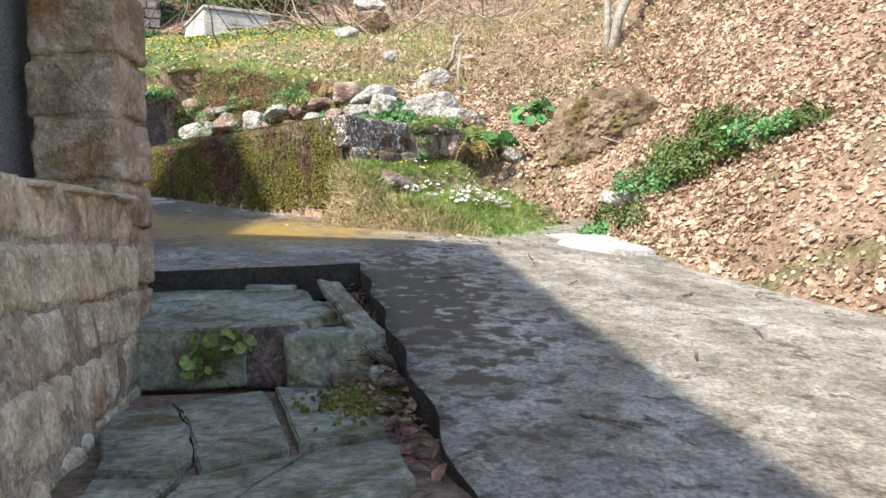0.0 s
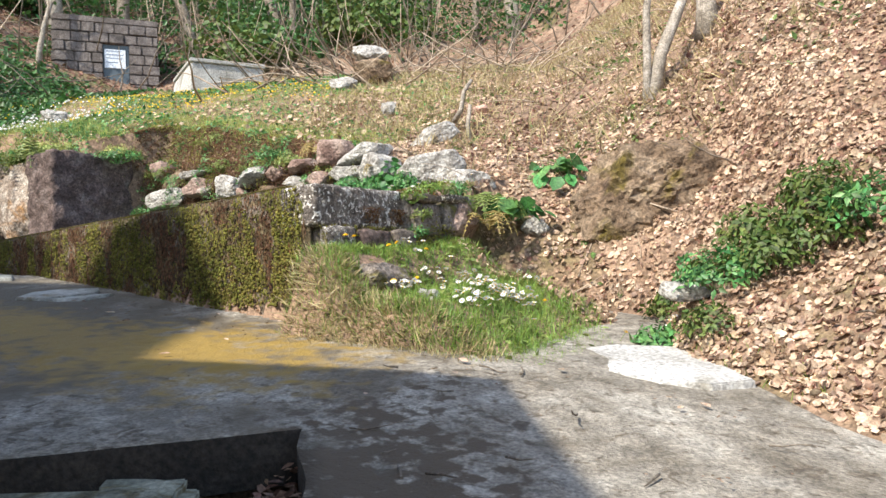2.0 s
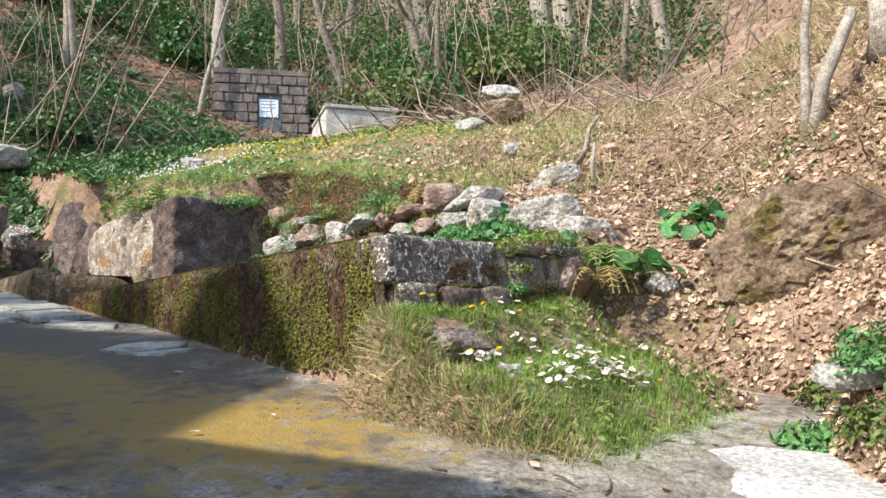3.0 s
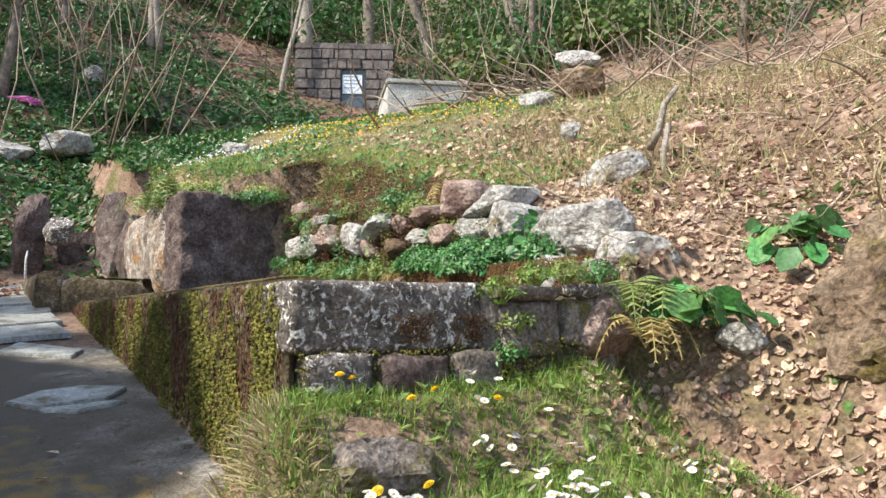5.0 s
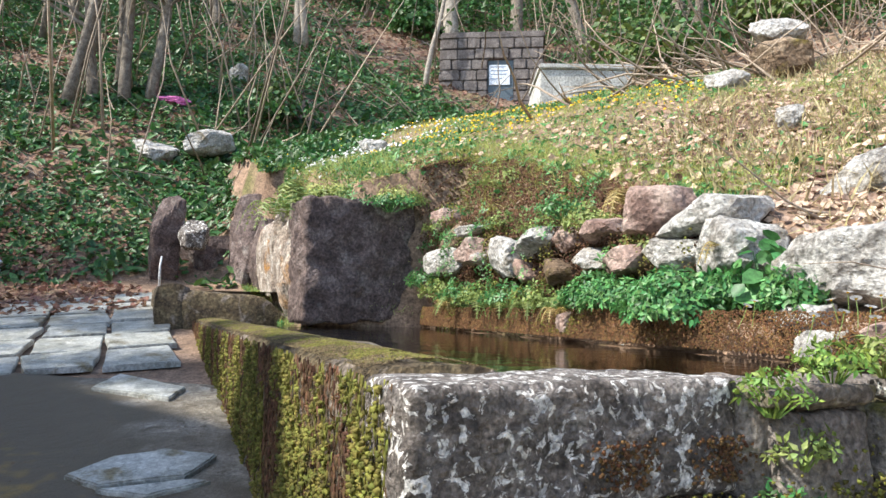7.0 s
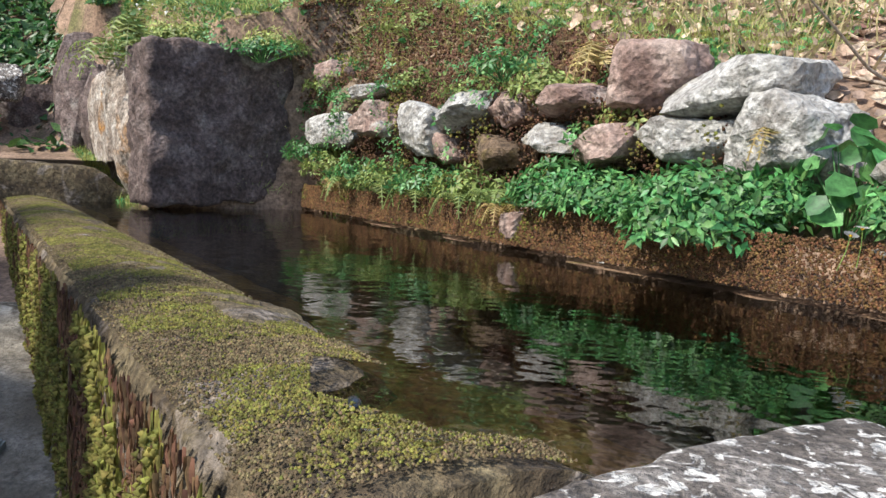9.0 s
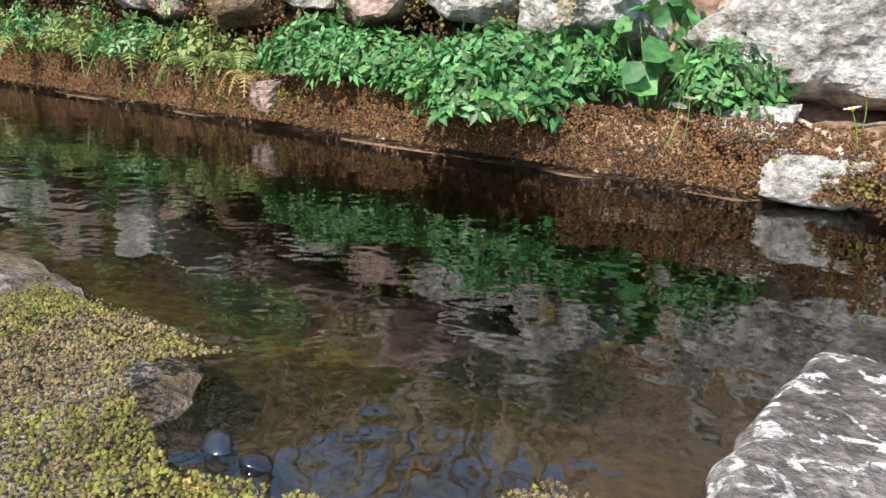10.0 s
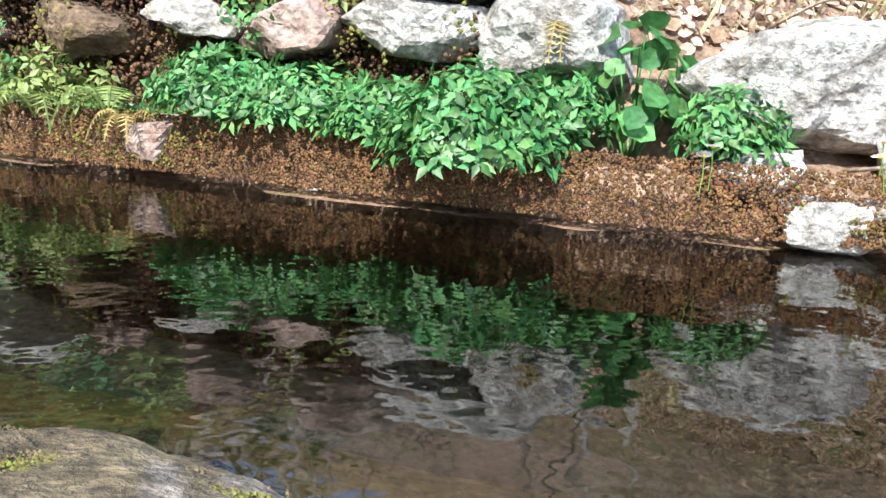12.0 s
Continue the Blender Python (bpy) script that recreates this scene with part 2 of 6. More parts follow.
def wet_road():
    """Concrete with an ochre moss film, wet and dark towards the trough."""
    nt = M_ROAD.node_tree
    bs = nt.nodes["Principled BSDF"]
    src = bs.inputs["Base Color"].links[0].from_socket
    geo = nt.nodes.new("ShaderNodeNewGeometry")

    def blotch(centre, radii, lo, hi, turn, grain=2.6):
        mp = nt.nodes.new("ShaderNodeMapping")
        mp.vector_type = "TEXTURE"
        mp.inputs["Location"].default_value = (*centre, 0)
        mp.inputs["Rotation"].default_value = (0, 0, radians(turn))
        mp.inputs["Scale"].default_value = (*radii, 30)
        ln = nt.nodes.new("ShaderNodeVectorMath")
        ln.operation = "LENGTH"
        ns = nt.nodes.new("ShaderNodeTexNoise")
        ns.inputs["Scale"].default_value, ns.inputs["Detail"].default_value = grain, 12
        ad = nt.nodes.new("ShaderNodeMath")
        ad.operation = "MULTIPLY_ADD"
        ad.inputs[1].default_value = 1.5 if grain < 3 else 2.4
        mr = nt.nodes.new("ShaderNodeMapRange")
        mr.inputs[1].default_value, mr.inputs[2].default_value, mr.inputs[3].default_value, mr.inputs[4].default_value = lo, hi, 1, 0
        nt.links.new(geo.outputs["Position"], mp.inputs[0])
        nt.links.new(mp.outputs[0], ln.inputs[0])
        nt.links.new(geo.outputs["Position"], ns.inputs[0])
        nt.links.new(ns.outputs[0], ad.inputs[0])
        nt.links.new(ln.outputs["Value"], ad.inputs[2])
        nt.links.new(ad.outputs[0], mr.inputs[0])
        return mr.outputs[0]

    def over(fac, a, b):
        n = nt.nodes.new("ShaderNodeMix")
        n.data_type = "RGBA"
        nt.links.new(fac, n.inputs[0])
        nt.links.new(a, n.inputs[6])
        n.inputs[7].default_value = (*b, 1)
        return n.outputs[2]

    damp = blotch((-4.4, 7.9), (5.0, 1.9), 1.3, 1.8, -27)
    c = over(damp, src, (0.10, 0.078, 0.05))
    c = over(blotch((0.1, 4.4), (0.95, 2.9), 1.5, 1.72, 8, 10.0), c, (0.105, 0.08, 0.056))
    c = over(blotch((-1.45, 6.6), (1.3, 0.85), 1.6, 2.3, -20, 7.5), c, (0.29, 0.19, 0.045))
    c = over(blotch((-2.9, 7.2), (1.7, 0.55), 1.6, 2.3, -28, 7.5), c, (0.23, 0.15, 0.04))
    c = over(blotch((-4.2, 7.7), (1.9, 0.45), 1.4, 2.1, -25, 6.5), c, (0.22, 0.155, 0.035))
    nt.links.new(c, bs.inputs["Base Color"])
    mr = nt.nodes.new("ShaderNodeMapRange")
    mr.inputs[3].default_value, mr.inputs[4].default_value = 0.92, 0.6
    nt.links.new(damp, mr.inputs[0])
    nt.links.new(mr.outputs[0], bs.inputs["Roughness"])


wet_road()


def water_material(name="water"):
    m = bpy.data.materials.new(name)
    m.use_nodes = True
    nt = m.node_tree
    nt.nodes.clear()
    out = nt.nodes.new("ShaderNodeOutputMaterial")
    gl = nt.nodes.new("ShaderNodeBsdfGlossy")
    gl.inputs["Roughness"].default_value = 0.015
    tr = nt.nodes.new("ShaderNodeBsdfTransparent")
    tr.inputs[0].default_value = (0.72, 0.69, 0.56, 1)
    fr = nt.nodes.new("ShaderNodeFresnel")
    fr.inputs[0].default_value = 1.9
    mx = nt.nodes.new("ShaderNodeMixShader")
    geo = nt.nodes.new("ShaderNodeNewGeometry")
    ns = nt.nodes.new("ShaderNodeTexNoise")
    ns.inputs["Scale"].default_value, ns.inputs["Detail"].default_value = 5.0, 3
    bp = nt.nodes.new("ShaderNodeBump")
    bp.inputs["Strength"].default_value, bp.inputs["Distance"].default_value = 0.10, 0.05
    nt.links.new(geo.outputs["Position"], ns.inputs[0])
    nt.links.new(ns.outputs[0], bp.inputs["Height"])
    for n in (gl, fr):
        nt.links.new(bp.outputs[0], n.inputs["Normal"])
    nt.links.new(fr.outputs[0], mx.inputs[0])
    nt.links.new(tr.outputs[0], mx.inputs[1])
    nt.links.new(gl.outputs[0], mx.inputs[2])
    nt.links.new(mx.outputs[0], out.inputs[0])
    return m


M_WATER = water_material()


# ---- geometry helpers ----
def mesh_of(name, verts, faces, mat, smooth=False):
    me = bpy.data.meshes.new(name)
    me.from_pydata(verts, [], faces)
    me.materials.append(mat)
    if smooth:
        me.polygons.foreach_set("use_smooth", [True] * len(me.polygons))
    me.update()
    return me


def bm_mesh(name, bm, mat, smooth=True):
    me = bpy.data.meshes.new(name)
    bm.to_mesh(me)
    bm.free()
    me.materials.append(mat)
    if smooth:
        me.polygons.foreach_set("use_smooth", [True] * len(me.polygons))
    return me


def part(name, bm, mat, parent, label="", smooth=False):
    ob = new(name, bm_mesh(name, bm, mat, smooth))
    ob.parent = parent
    if label:
        ob["label"] = label
    return ob


def box(x0, y0, z0, x1, y1, z1, bevel=0.0, bm=None):
    bm = bm or bmesh.new()
    r = bmesh.ops.create_cube(bm, size=1, matrix=Matrix.Translation(((x0 + x1) / 2, (y0 + y1) / 2, (z0 + z1) / 2)) @ Matrix.Diagonal((x1 - x0, y1 - y0, z1 - z0, 1)))
    if bevel:
        bmesh.ops.bevel(bm, geom=list({e for v in r["verts"] for e in v.link_edges}), offset=bevel, segments=2, affect="EDGES")
    return bm


def rock_bm(size, seed, block=3.0, rough=0.12, sub=4):
    """A stone of the given size: a rounded block (higher block: squarer) with two scales of unevenness."""
    bm = bmesh.new()
    bmesh.ops.create_icosphere(bm, subdivisions=sub, radius=1)
    off = Vector((seed * 7.3, seed * 3.1, seed * 5.7))
    big = max(size)
    rnd = random.Random(int(seed * 13) + 5)
    planes = [(Vector((rnd.gauss(0, 1), rnd.gauss(0, 1), rnd.gauss(0, 1))).normalized(), rnd.uniform(0.60, 0.95)) for _ in range(20)]
    planes += [(Vector([sg * (i == k) + rnd.uniform(-0.14, 0.14) for i in range(3)]).normalized(), rnd.uniform(0.74, 0.88)) for k in range(3) for sg in (-1, 1)]
    for v in bm.verts:
        p = v.co
        q = p / (abs(p.x) ** block + abs(p.y) ** block + abs(p.z) ** block) ** (1 / block)
        q = q * min([1.0] + [d / q.dot(n) for n, d in planes if q.dot(n) > d]) * 1.2
        q = Vector((q.x * size[0] / 2, q.y * size[1] / 2, q.z * size[2] / 2))
        d = noise.noise(q * (2.2 / big) + off) * 0.7 + noise.noise(q * (6.0 / big) + off) * 0.35 + noise.noise(q * (17.0 / big) + off) * 0.3 + noise.noise(q * (38.0 / big) + off) * 0.16
        v.co = q + p.normalized() * d * rough * 0.7 * (size[0] * size[1] * size[2]) ** (1 / 3)
    return bm


def block_bm(size, seed, bevel=0.04, rough=0.02, cuts=14):
    """A roughly hewn block with worn edges."""
    bm = box(-size[0] / 2, -size[1] / 2, -size[2] / 2, size[0] / 2, size[1] / 2, size[2] / 2)
    bmesh.ops.subdivide_edges(bm, edges=bm.edges[:], cuts=cuts, use_grid_fill=True)
    off = Vector((seed * 5.1, seed * 2.7, seed * 3.3))
    h = Vector(size) / 2
    for v in bm.verts:
        q = v.co.copy()
        r = bevel * (1.2 + noise.noise(q * 4 + off))
        c = Vector([max(-h[i] + r, min(h[i] - r, q[i])) for i in range(3)])
        d = q - c
        if d.length > 1e-6:
            q = c + d.normalized() * min(d.length, r)
        n = (q - c * 0.0).normalized()
        v.co = q + n * rough * (noise.noise(q * 3 + off) * 1.5 + noise.noise(q * 9 + off) + 0.5 * noise.noise(q * 25 + off))
    return bm


def rock(name, at, size, mat, label, category="stone", seed=0, turn=(0, 0, 0), block=3.0, rough=0.12, sub=4, group=""):
    ob = new(name, bm_mesh(name, rock_bm(size, seed, block, rough, sub), mat, False))
    ob.matrix_world = pose(*at, *turn)
    return tagged(ob, label, category, group)


def tube(path, radii, sides=6, bm=None):
    """A tapered bent tube through the path's points."""
    bm = bm or bmesh.new()
    rings = []
    pts = [Vector(p) for p in path]
    for i, p in enumerate(pts):
        d = (pts[min(i + 1, len(pts) - 1)] - pts[max(i - 1, 0)]).normalized()
        a = d.orthogonal().normalized()
        b = d.cross(a)
        rings.append([bm.verts.new(p + (a * math.cos(k * 2 * math.pi / sides) + b * math.sin(k * 2 * math.pi / sides)) * radii[i]) for k in range(sides)])
    for r0, r1 in zip(rings, rings[1:]):
        best = min(range(sides), key=lambda o: sum((r0[k].co - r1[(k + o) % sides].co).length for k in range(sides)))
        for k in range(sides):
            bm.faces.new((r0[k], r0[(k + 1) % sides], r1[(k + 1 + best) % sides], r1[(k + best) % sides]))
    bm.faces.new(rings[0][::-1])
    bm.faces.new(rings[-1])
    return bm


def scatter(name, template, faces, at, turns, scales, mat, label, category, kind="stuff"):
    """Many small copies of one shape in one mesh. at (n,3), turns (n,3,3), scales (n,) or (n,3)."""
    tv = np.asarray(template, float)
    sc = np.asarray(scales, float)
    sc = sc[:, None, None] if sc.ndim == 1 else sc[:, None, :]
    v = np.einsum("nij,nkj->nki", turns, tv[None] * sc) + np.asarray(at)[:, None, :]
    k = len(tv)
    n = len(at)
    me = bpy.data.meshes.new(name)
    me.vertices.add(n * k)
    me.vertices.foreach_set("co", v.reshape(-1).astype(np.float32))
    counts = np.array([len(f) for f in faces])
    loops = np.concatenate([np.array(f) for f in faces])
    al = (loops[None] + (np.arange(n) * k)[:, None]).reshape(-1)
    me.loops.add(len(al))
    me.loops.foreach_set("vertex_index", al.astype(np.int32))
    starts = np.concatenate([[0], np.cumsum(np.tile(counts, n))[:-1]])
    me.polygons.add(len(starts))
    me.polygons.foreach_set("loop_start", starts.astype(np.int32))
    me.update(calc_edges=True)
    me.validate()
    me.materials.append(mat)
    ob = new(name, me)
    return tagged(ob, label, category, "", kind)


RNG = np.random.default_rng(5)


def turns_for(n, tilt=0.4, up=None):
    """Random turns about z, then a lean of up to tilt radians, then onto the normals up (n,3)."""
    a = RNG.uniform(0, 2 * np.pi, n)
    ax = RNG.uniform(0, 2 * np.pi, n)
    t = RNG.normal(0, tilt, n)
    c, s = np.cos(a), np.sin(a)
    z = np.zeros(n)
    o = np.ones(n)
    rz = np.stack([np.stack([c, -s, z], 1), np.stack([s, c, z], 1), np.stack([z, z, o], 1)], 1)
    k = np.stack([np.cos(ax), np.sin(ax), z], 1)

    def rot(k, t):
        K = np.zeros((len(t), 3, 3))
        K[:, 0, 1], K[:, 0, 2], K[:, 1, 0], K[:, 1, 2], K[:, 2, 0], K[:, 2, 1] = -k[:, 2], k[:, 1], k[:, 2], -k[:, 0], -k[:, 1], k[:, 0]
        return np.eye(3)[None] + np.sin(t)[:, None, None] * K + (1 - np.cos(t))[:, None, None] * (K @ K)

    m = rot(k, t) @ rz
    if up is not None:
        up = up / np.linalg.norm(up, axis=1)[:, None]
        axis = np.stack([-up[:, 1], up[:, 0], z], 1)
        ln = np.linalg.norm(axis, axis=1)
        axis = axis / np.maximum(ln, 1e-6)[:, None]
        m = rot(axis, np.arctan2(ln, up[:, 2])) @ m
    return m


ROUND_V = [(0, 0, 0), (-0.42, 0.32, 0.10), (0, 0.35, 0.0), (0.42, 0.32, 0.12), (-0.34, 0.75, 0.12), (0, 0.8, 0.03), (0.34, 0.75, 0.12), (0, 1.02, 0.06)]
LEAF_V = [(0, 0, 0), (-0.30, 0.35, 0.10), (0, 0.35, 0.0), (0.30, 0.35, 0.12), (-0.2, 0.75, 0.16), (0, 0.8, 0.03), (0.2, 0.75, 0.14), (0, 1.1, 0.1)]
LEAF_F = [(0, 2, 1), (0, 3, 2), (1, 2, 5, 4), (2, 3, 6, 5), (4, 5, 7), (5, 6, 7)]
OAK_V = [(0, 0, 0.05), (-0.38, 0.22, 0.16), (0.02, 0.3, 0.0), (0.42, 0.30, 0.10), (-0.46, 0.62, 0.10), (0.04, 0.62, -0.03), (0.36, 0.70, 0.22), (-0.06, 1.0, 0.15)]
TRIO = [(0, 0, 0), (0.14, 0.22, 0.04), (0, 0.34, 0.0), (-0.14, 0.22, 0.04), (0, 0.58, -0.02)]
TRIO_V = [(x * c - y * w, x * w + y * c, z + dz) for c, w, dz in ((1, 0, 0.0), (0.34, 0.94, 0.03), (0.34, -0.94, 0.03)) for x, y, z in [(a, b + 0.12, h) for a, b, h in TRIO]]
TRIO_F = [tuple(5 * k + i for i in f) for k in range(3) for f in ((0, 1, 2), (0, 2, 3), (1, 4, 2), (2, 4, 3))]
BLADE_V = [(-0.03, 0, 0), (0.03, 0, 0), (0.022, 0.10, 0.5), (-0.022, 0.10, 0.5), (0, 0.38, 0.92)]
BLADE_F = [(0, 1, 2, 3), (3, 2, 4)]
TUFT_V = [(-0.3, -0.3, 0), (0.3, -0.2, 0.05), (0.35, 0.3, 0.0), (-0.25, 0.35, 0.04), (0.0, 0.0, 0.55), (0.5, 0.1, 0.3), (-0.45, -0.1, 0.35)]
TUFT_F = [(0, 1, 4), (1, 2, 4), (2, 3, 4), (3, 0, 4), (1, 2, 5), (3, 0, 6)]


# ---- the lie of the land ----
def tp(s, n, z=0.0):
    """Trough coordinates (s along the trough, n across it towards the bank) to the world."""
    return Vector((-0.84 * s + 0.543 * n, 0.543 * s + 0.84 * n, z))


def step(a, b, x):
    t = np.clip((x - a) / (b - a), 0, 1)
    return t * t * (3 - 2 * t)


def lumps(x, y, seed=0.0):
    return (np.sin(1.7 * x + 0.9 * y + seed) * np.sin(1.3 * y - 0.8 * x + 2 * seed) * 0.5 + np.sin(4.1 * x - 2.3 * y + seed) * np.sin(3.7 * y + 1.9 * x) * 0.25
            + np.sin(9.3 * x + 5.1 * y + seed) * np.sin(8.7 * y - 6.3 * x) * 0.12)


def blots(x, y, size, seed):
    """Uneven blots of about the given size, 0 to 1: two scales of smoothed random cells."""
    out = 0
    for cell, weight, k in ((size, 0.65, 0), (size * 0.37, 0.35, 7)):
        grid = np.random.default_rng(seed + k).uniform(0, 1, (64, 64))
        u, v = np.asarray(x, float) / cell, np.asarray(y, float) / cell
        i, j = np.floor(u).astype(int), np.floor(v).astype(int)
        f, h = u - i, v - j
        f, h = f * f * (3 - 2 * f), h * h * (3 - 2 * h)
        c = lambda a, b: grid[(i + a) % 64, (j + b) % 64]
        out = out + weight * ((c(0, 0) * (1 - f) + c(1, 0) * f) * (1 - h) + (c(0, 1) * (1 - f) + c(1, 1) * f) * h)
    return out


def road_z(x, y):
    return 0.137 - 0.0806 * x + 0.139 * y + 0.012 * lumps(x, y, 1.0) - 0.05 * np.exp(-((x - 2.6) ** 2 + (y - 5.6) ** 2) / 1.5) + 0.06 * np.exp(-((x - 0.2) ** 2 + (y - 6.4) ** 2) / 1.0)


PIT = Vector((-0.33, 5.28))
E1, E2 = Vector((0.913, 0.408)), Vector((-0.24, 0.971))


def pit_ab(x, y):
    det = E1.x * E2.y - E2.x * E1.y
    dx, dy = x - PIT.x, y - PIT.y
    return (dx * E2.y - dy * E2.x) / det, (E1.x * dy - E1.y * dx) / det


def ground_z(x, y):
    x, y = np.asarray(x, float), np.asarray(y, float)
    s, n = -0.84 * x + 0.543 * y, 0.543 * x + 0.84 * y
    road = road_z(x, y) - 0.05
    yy = np.minimum(y, 13) + 0.85 * np.clip(y - 13, 0, 3) + 0.64 * np.clip(y - 16, 0, 9) + 1.35 * np.clip(y - 25, 0, 60)
    hill = 0.46 * yy - 1.78
    hill = hill + 0.62 * np.clip(x - 2.2, 0, 3.2) + 0.5 * np.clip(x - 5.4, 0, 30) + 0.25 * np.clip(-x - 12, 0, 40)
    hill = hill - 0.62 * np.exp(-((x - 1.0) ** 2 + (y - 8.5) ** 2) / 1.3)
    hill = hill - 0.6 * np.exp(-((x - 1.0) ** 2 + (y - 6.4) ** 2) / 0.9)
    rise = step(8.5, 13, y)
    hill = hill + 0.06 * lumps(x, y) * (0.6 + rise) + 0.18 * lumps(x * 0.3, y * 0.3, 2.0) * rise
    # steep cut bank under the dead trunk
    hill = hill + 0.35 * step(2.4, 3.1, x - 0.12 * (y - 9)) * step(7.0, 8.5, y) + 0.35 * step(1.4, 2.3, x) * step(9.3, 10.3, y)
    # the bank behind the trough steps down to a ledge, then to the water
    front = 7.78 + 0.05 * np.clip(s - 6, 0, 5) - 1.15 * step(10.35, 10.75, s)
    ledge = 2.42 + 0.03 * lumps(3 * x, 3 * y)
    low = 1.35 + 0.05 * s
    zb = low + (ledge - low) * step(0.0, 0.08, n - front)
    zb = zb + (np.maximum(hill, 2.5) - zb) * step(0.22, 0.52, n - front)
    behind = np.where(s > 4.75, zb, hill)
    # the flowery mound by the end slab
    mound = road - 0.1 + (0.30 * step(3.0, 3.9, s) + 0.26 * step(4.12, 4.46, s) + 0.05 * lumps(2 * x, 2 * y, 3.0)) * step(5.46, 5.72, n) * step(8.0, 7.3, n) + 0.10 * step(2.5, 3.2, s) * step(5.3, 5.9, n)
    near = (s <= 4.75) & (n < 8.4)
    behind = np.where(near, np.maximum(mound, hill - 0.55 * step(8.4, 7.6, n) * step(2.2, 3.2, s)), behind)
    bank = np.where((n < 5.9) & (s > 4.75), -9, behind)
    # the path's far end and the hillside past it
    far = road + 0.55 * np.clip(s - 15.6, 0, 60) + 0.35 * np.clip(-n - 2, 0, 30)
    w = step(0, 1, (n - 6.4 + 0.16 * np.clip(s - 15, 0, 20)) / (1.4 + 0.30 * np.clip(s - 15, 0, 20)))
    far = far + (np.maximum(hill, far) - far) * w
    bank = np.where(s > 14.9, np.where(n < 5.2, far, np.maximum(far, np.where(n > 7.0, hill, -9))), bank)
    z = np.maximum(bank, road)
    # sunk strip below the road's cut edge
    a, b = pit_ab(x, y)
    z = np.where((a < 0.12) & (b < 0.12) & (x > -3) & (y > -4), 0.20 + 0.06 * np.maximum(y - 2, -2) - 0.3, z)
    return z


def ground_normal(x, y, e=0.06):
    gx = (ground_z(x + e, y) - ground_z(x - e, y)) / (2 * e)
    gy = (ground_z(x, y + e) - ground_z(x, y - e)) / (2 * e)
    return np.stack([-gx, -gy, np.ones_like(gx)], -1)


def axis(stops):
    out = []
    for (a, b, d) in stops:
        out += list(np.arange(a, b, d))
    return np.array(out)


def build_ground():
    xs = axis([(-90, -30, 4), (-30, -14, 0.8), (-14, -7, 0.22), (-7, 5, 0.075), (5, 12, 0.3), (12, 30, 1.2), (30, 90, 5)])
    ys = axis([(-90, -20, 6), (-20, 0, 1.0), (0, 5, 0.2), (5, 13.5, 0.075), (13.5, 20, 0.2), (20, 40, 0.8), (40, 110, 4)])
    X, Y = np.meshgrid(xs, ys)
    Z = ground_z(X, Y)
    nx, ny = len(xs), len(ys)
    idx = np.arange(nx * ny).reshape(ny, nx)
    f = np.stack([idx[:-1, :-1], idx[:-1, 1:], idx[1:, 1:], idx[1:, :-1]], -1).reshape(-1, 4)
    me = mesh_of("ground", np.stack([X, Y, Z], -1).reshape(-1, 3).tolist(), f.tolist(), M_SOIL, True)
    tagged(new("ground", me), "brown earth hillside with leaf litter and moss", "ground", "", "structure")


build_ground()


def build_road():
    av = axis([(-16, -4, 0.25), (-4, 0, 0.1), (0, 4.5, 0.1)])
    av = np.append(av[av < -1e-6], np.append(0.0, av[av > 1e-6]))
    bv = np.append(axis([(-13, -4, 0.4), (-4, 0, 0.1)])[:-1], np.append([-0.05, 0.0], axis([(0.1, 6.0, 0.1)])))
    bm = bmesh.new()
    grid = {}

    def vert(i, j):
        if (i, j) not in grid:
            p = PIT + E1 * av[i] + E2 * bv[j]
            edge = 0.02 * math.sin(9 * bv[j]) if abs(av[i]) < 1e-6 and bv[j] < 0 else 0
            x, y = p.x + edge, p.y
            grid[i, j] = bm.verts.new((x, y, float(road_z(x, y))))
        return grid[i, j]

    for i in range(len(av) - 1):
        for j in range(len(bv) - 1):
            if av[i + 1] <= 1e-6 and bv[j + 1] <= 1e-6 and av[i] > -9:
                continue
            c = PIT + E1 * (av[i] + av[i + 1]) / 2 + E2 * (bv[j] + bv[j + 1]) / 2
            s, n = -0.84 * c.x + 0.543 * c.y, 0.543 * c.x + 0.84 * c.y
            if n > 6.0 and s > 5.0:
                continue
            bm.faces.new((vert(i, j), vert(i + 1, j), vert(i + 1, j + 1), vert(i, j + 1)))
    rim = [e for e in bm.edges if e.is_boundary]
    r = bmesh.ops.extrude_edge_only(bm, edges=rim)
    # the slab's open edge sides take the near-black second material
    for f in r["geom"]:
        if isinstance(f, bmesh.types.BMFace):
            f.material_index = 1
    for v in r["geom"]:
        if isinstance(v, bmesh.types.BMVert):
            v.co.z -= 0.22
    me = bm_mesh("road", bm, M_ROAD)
    me.materials.append(M_CUTEDGE)
    tagged(new("road", me), "weathered concrete lane, damp and mossy beside the trough", "road", "", "structure")


build_road()


# ---- trough ----
WATER = 2.252


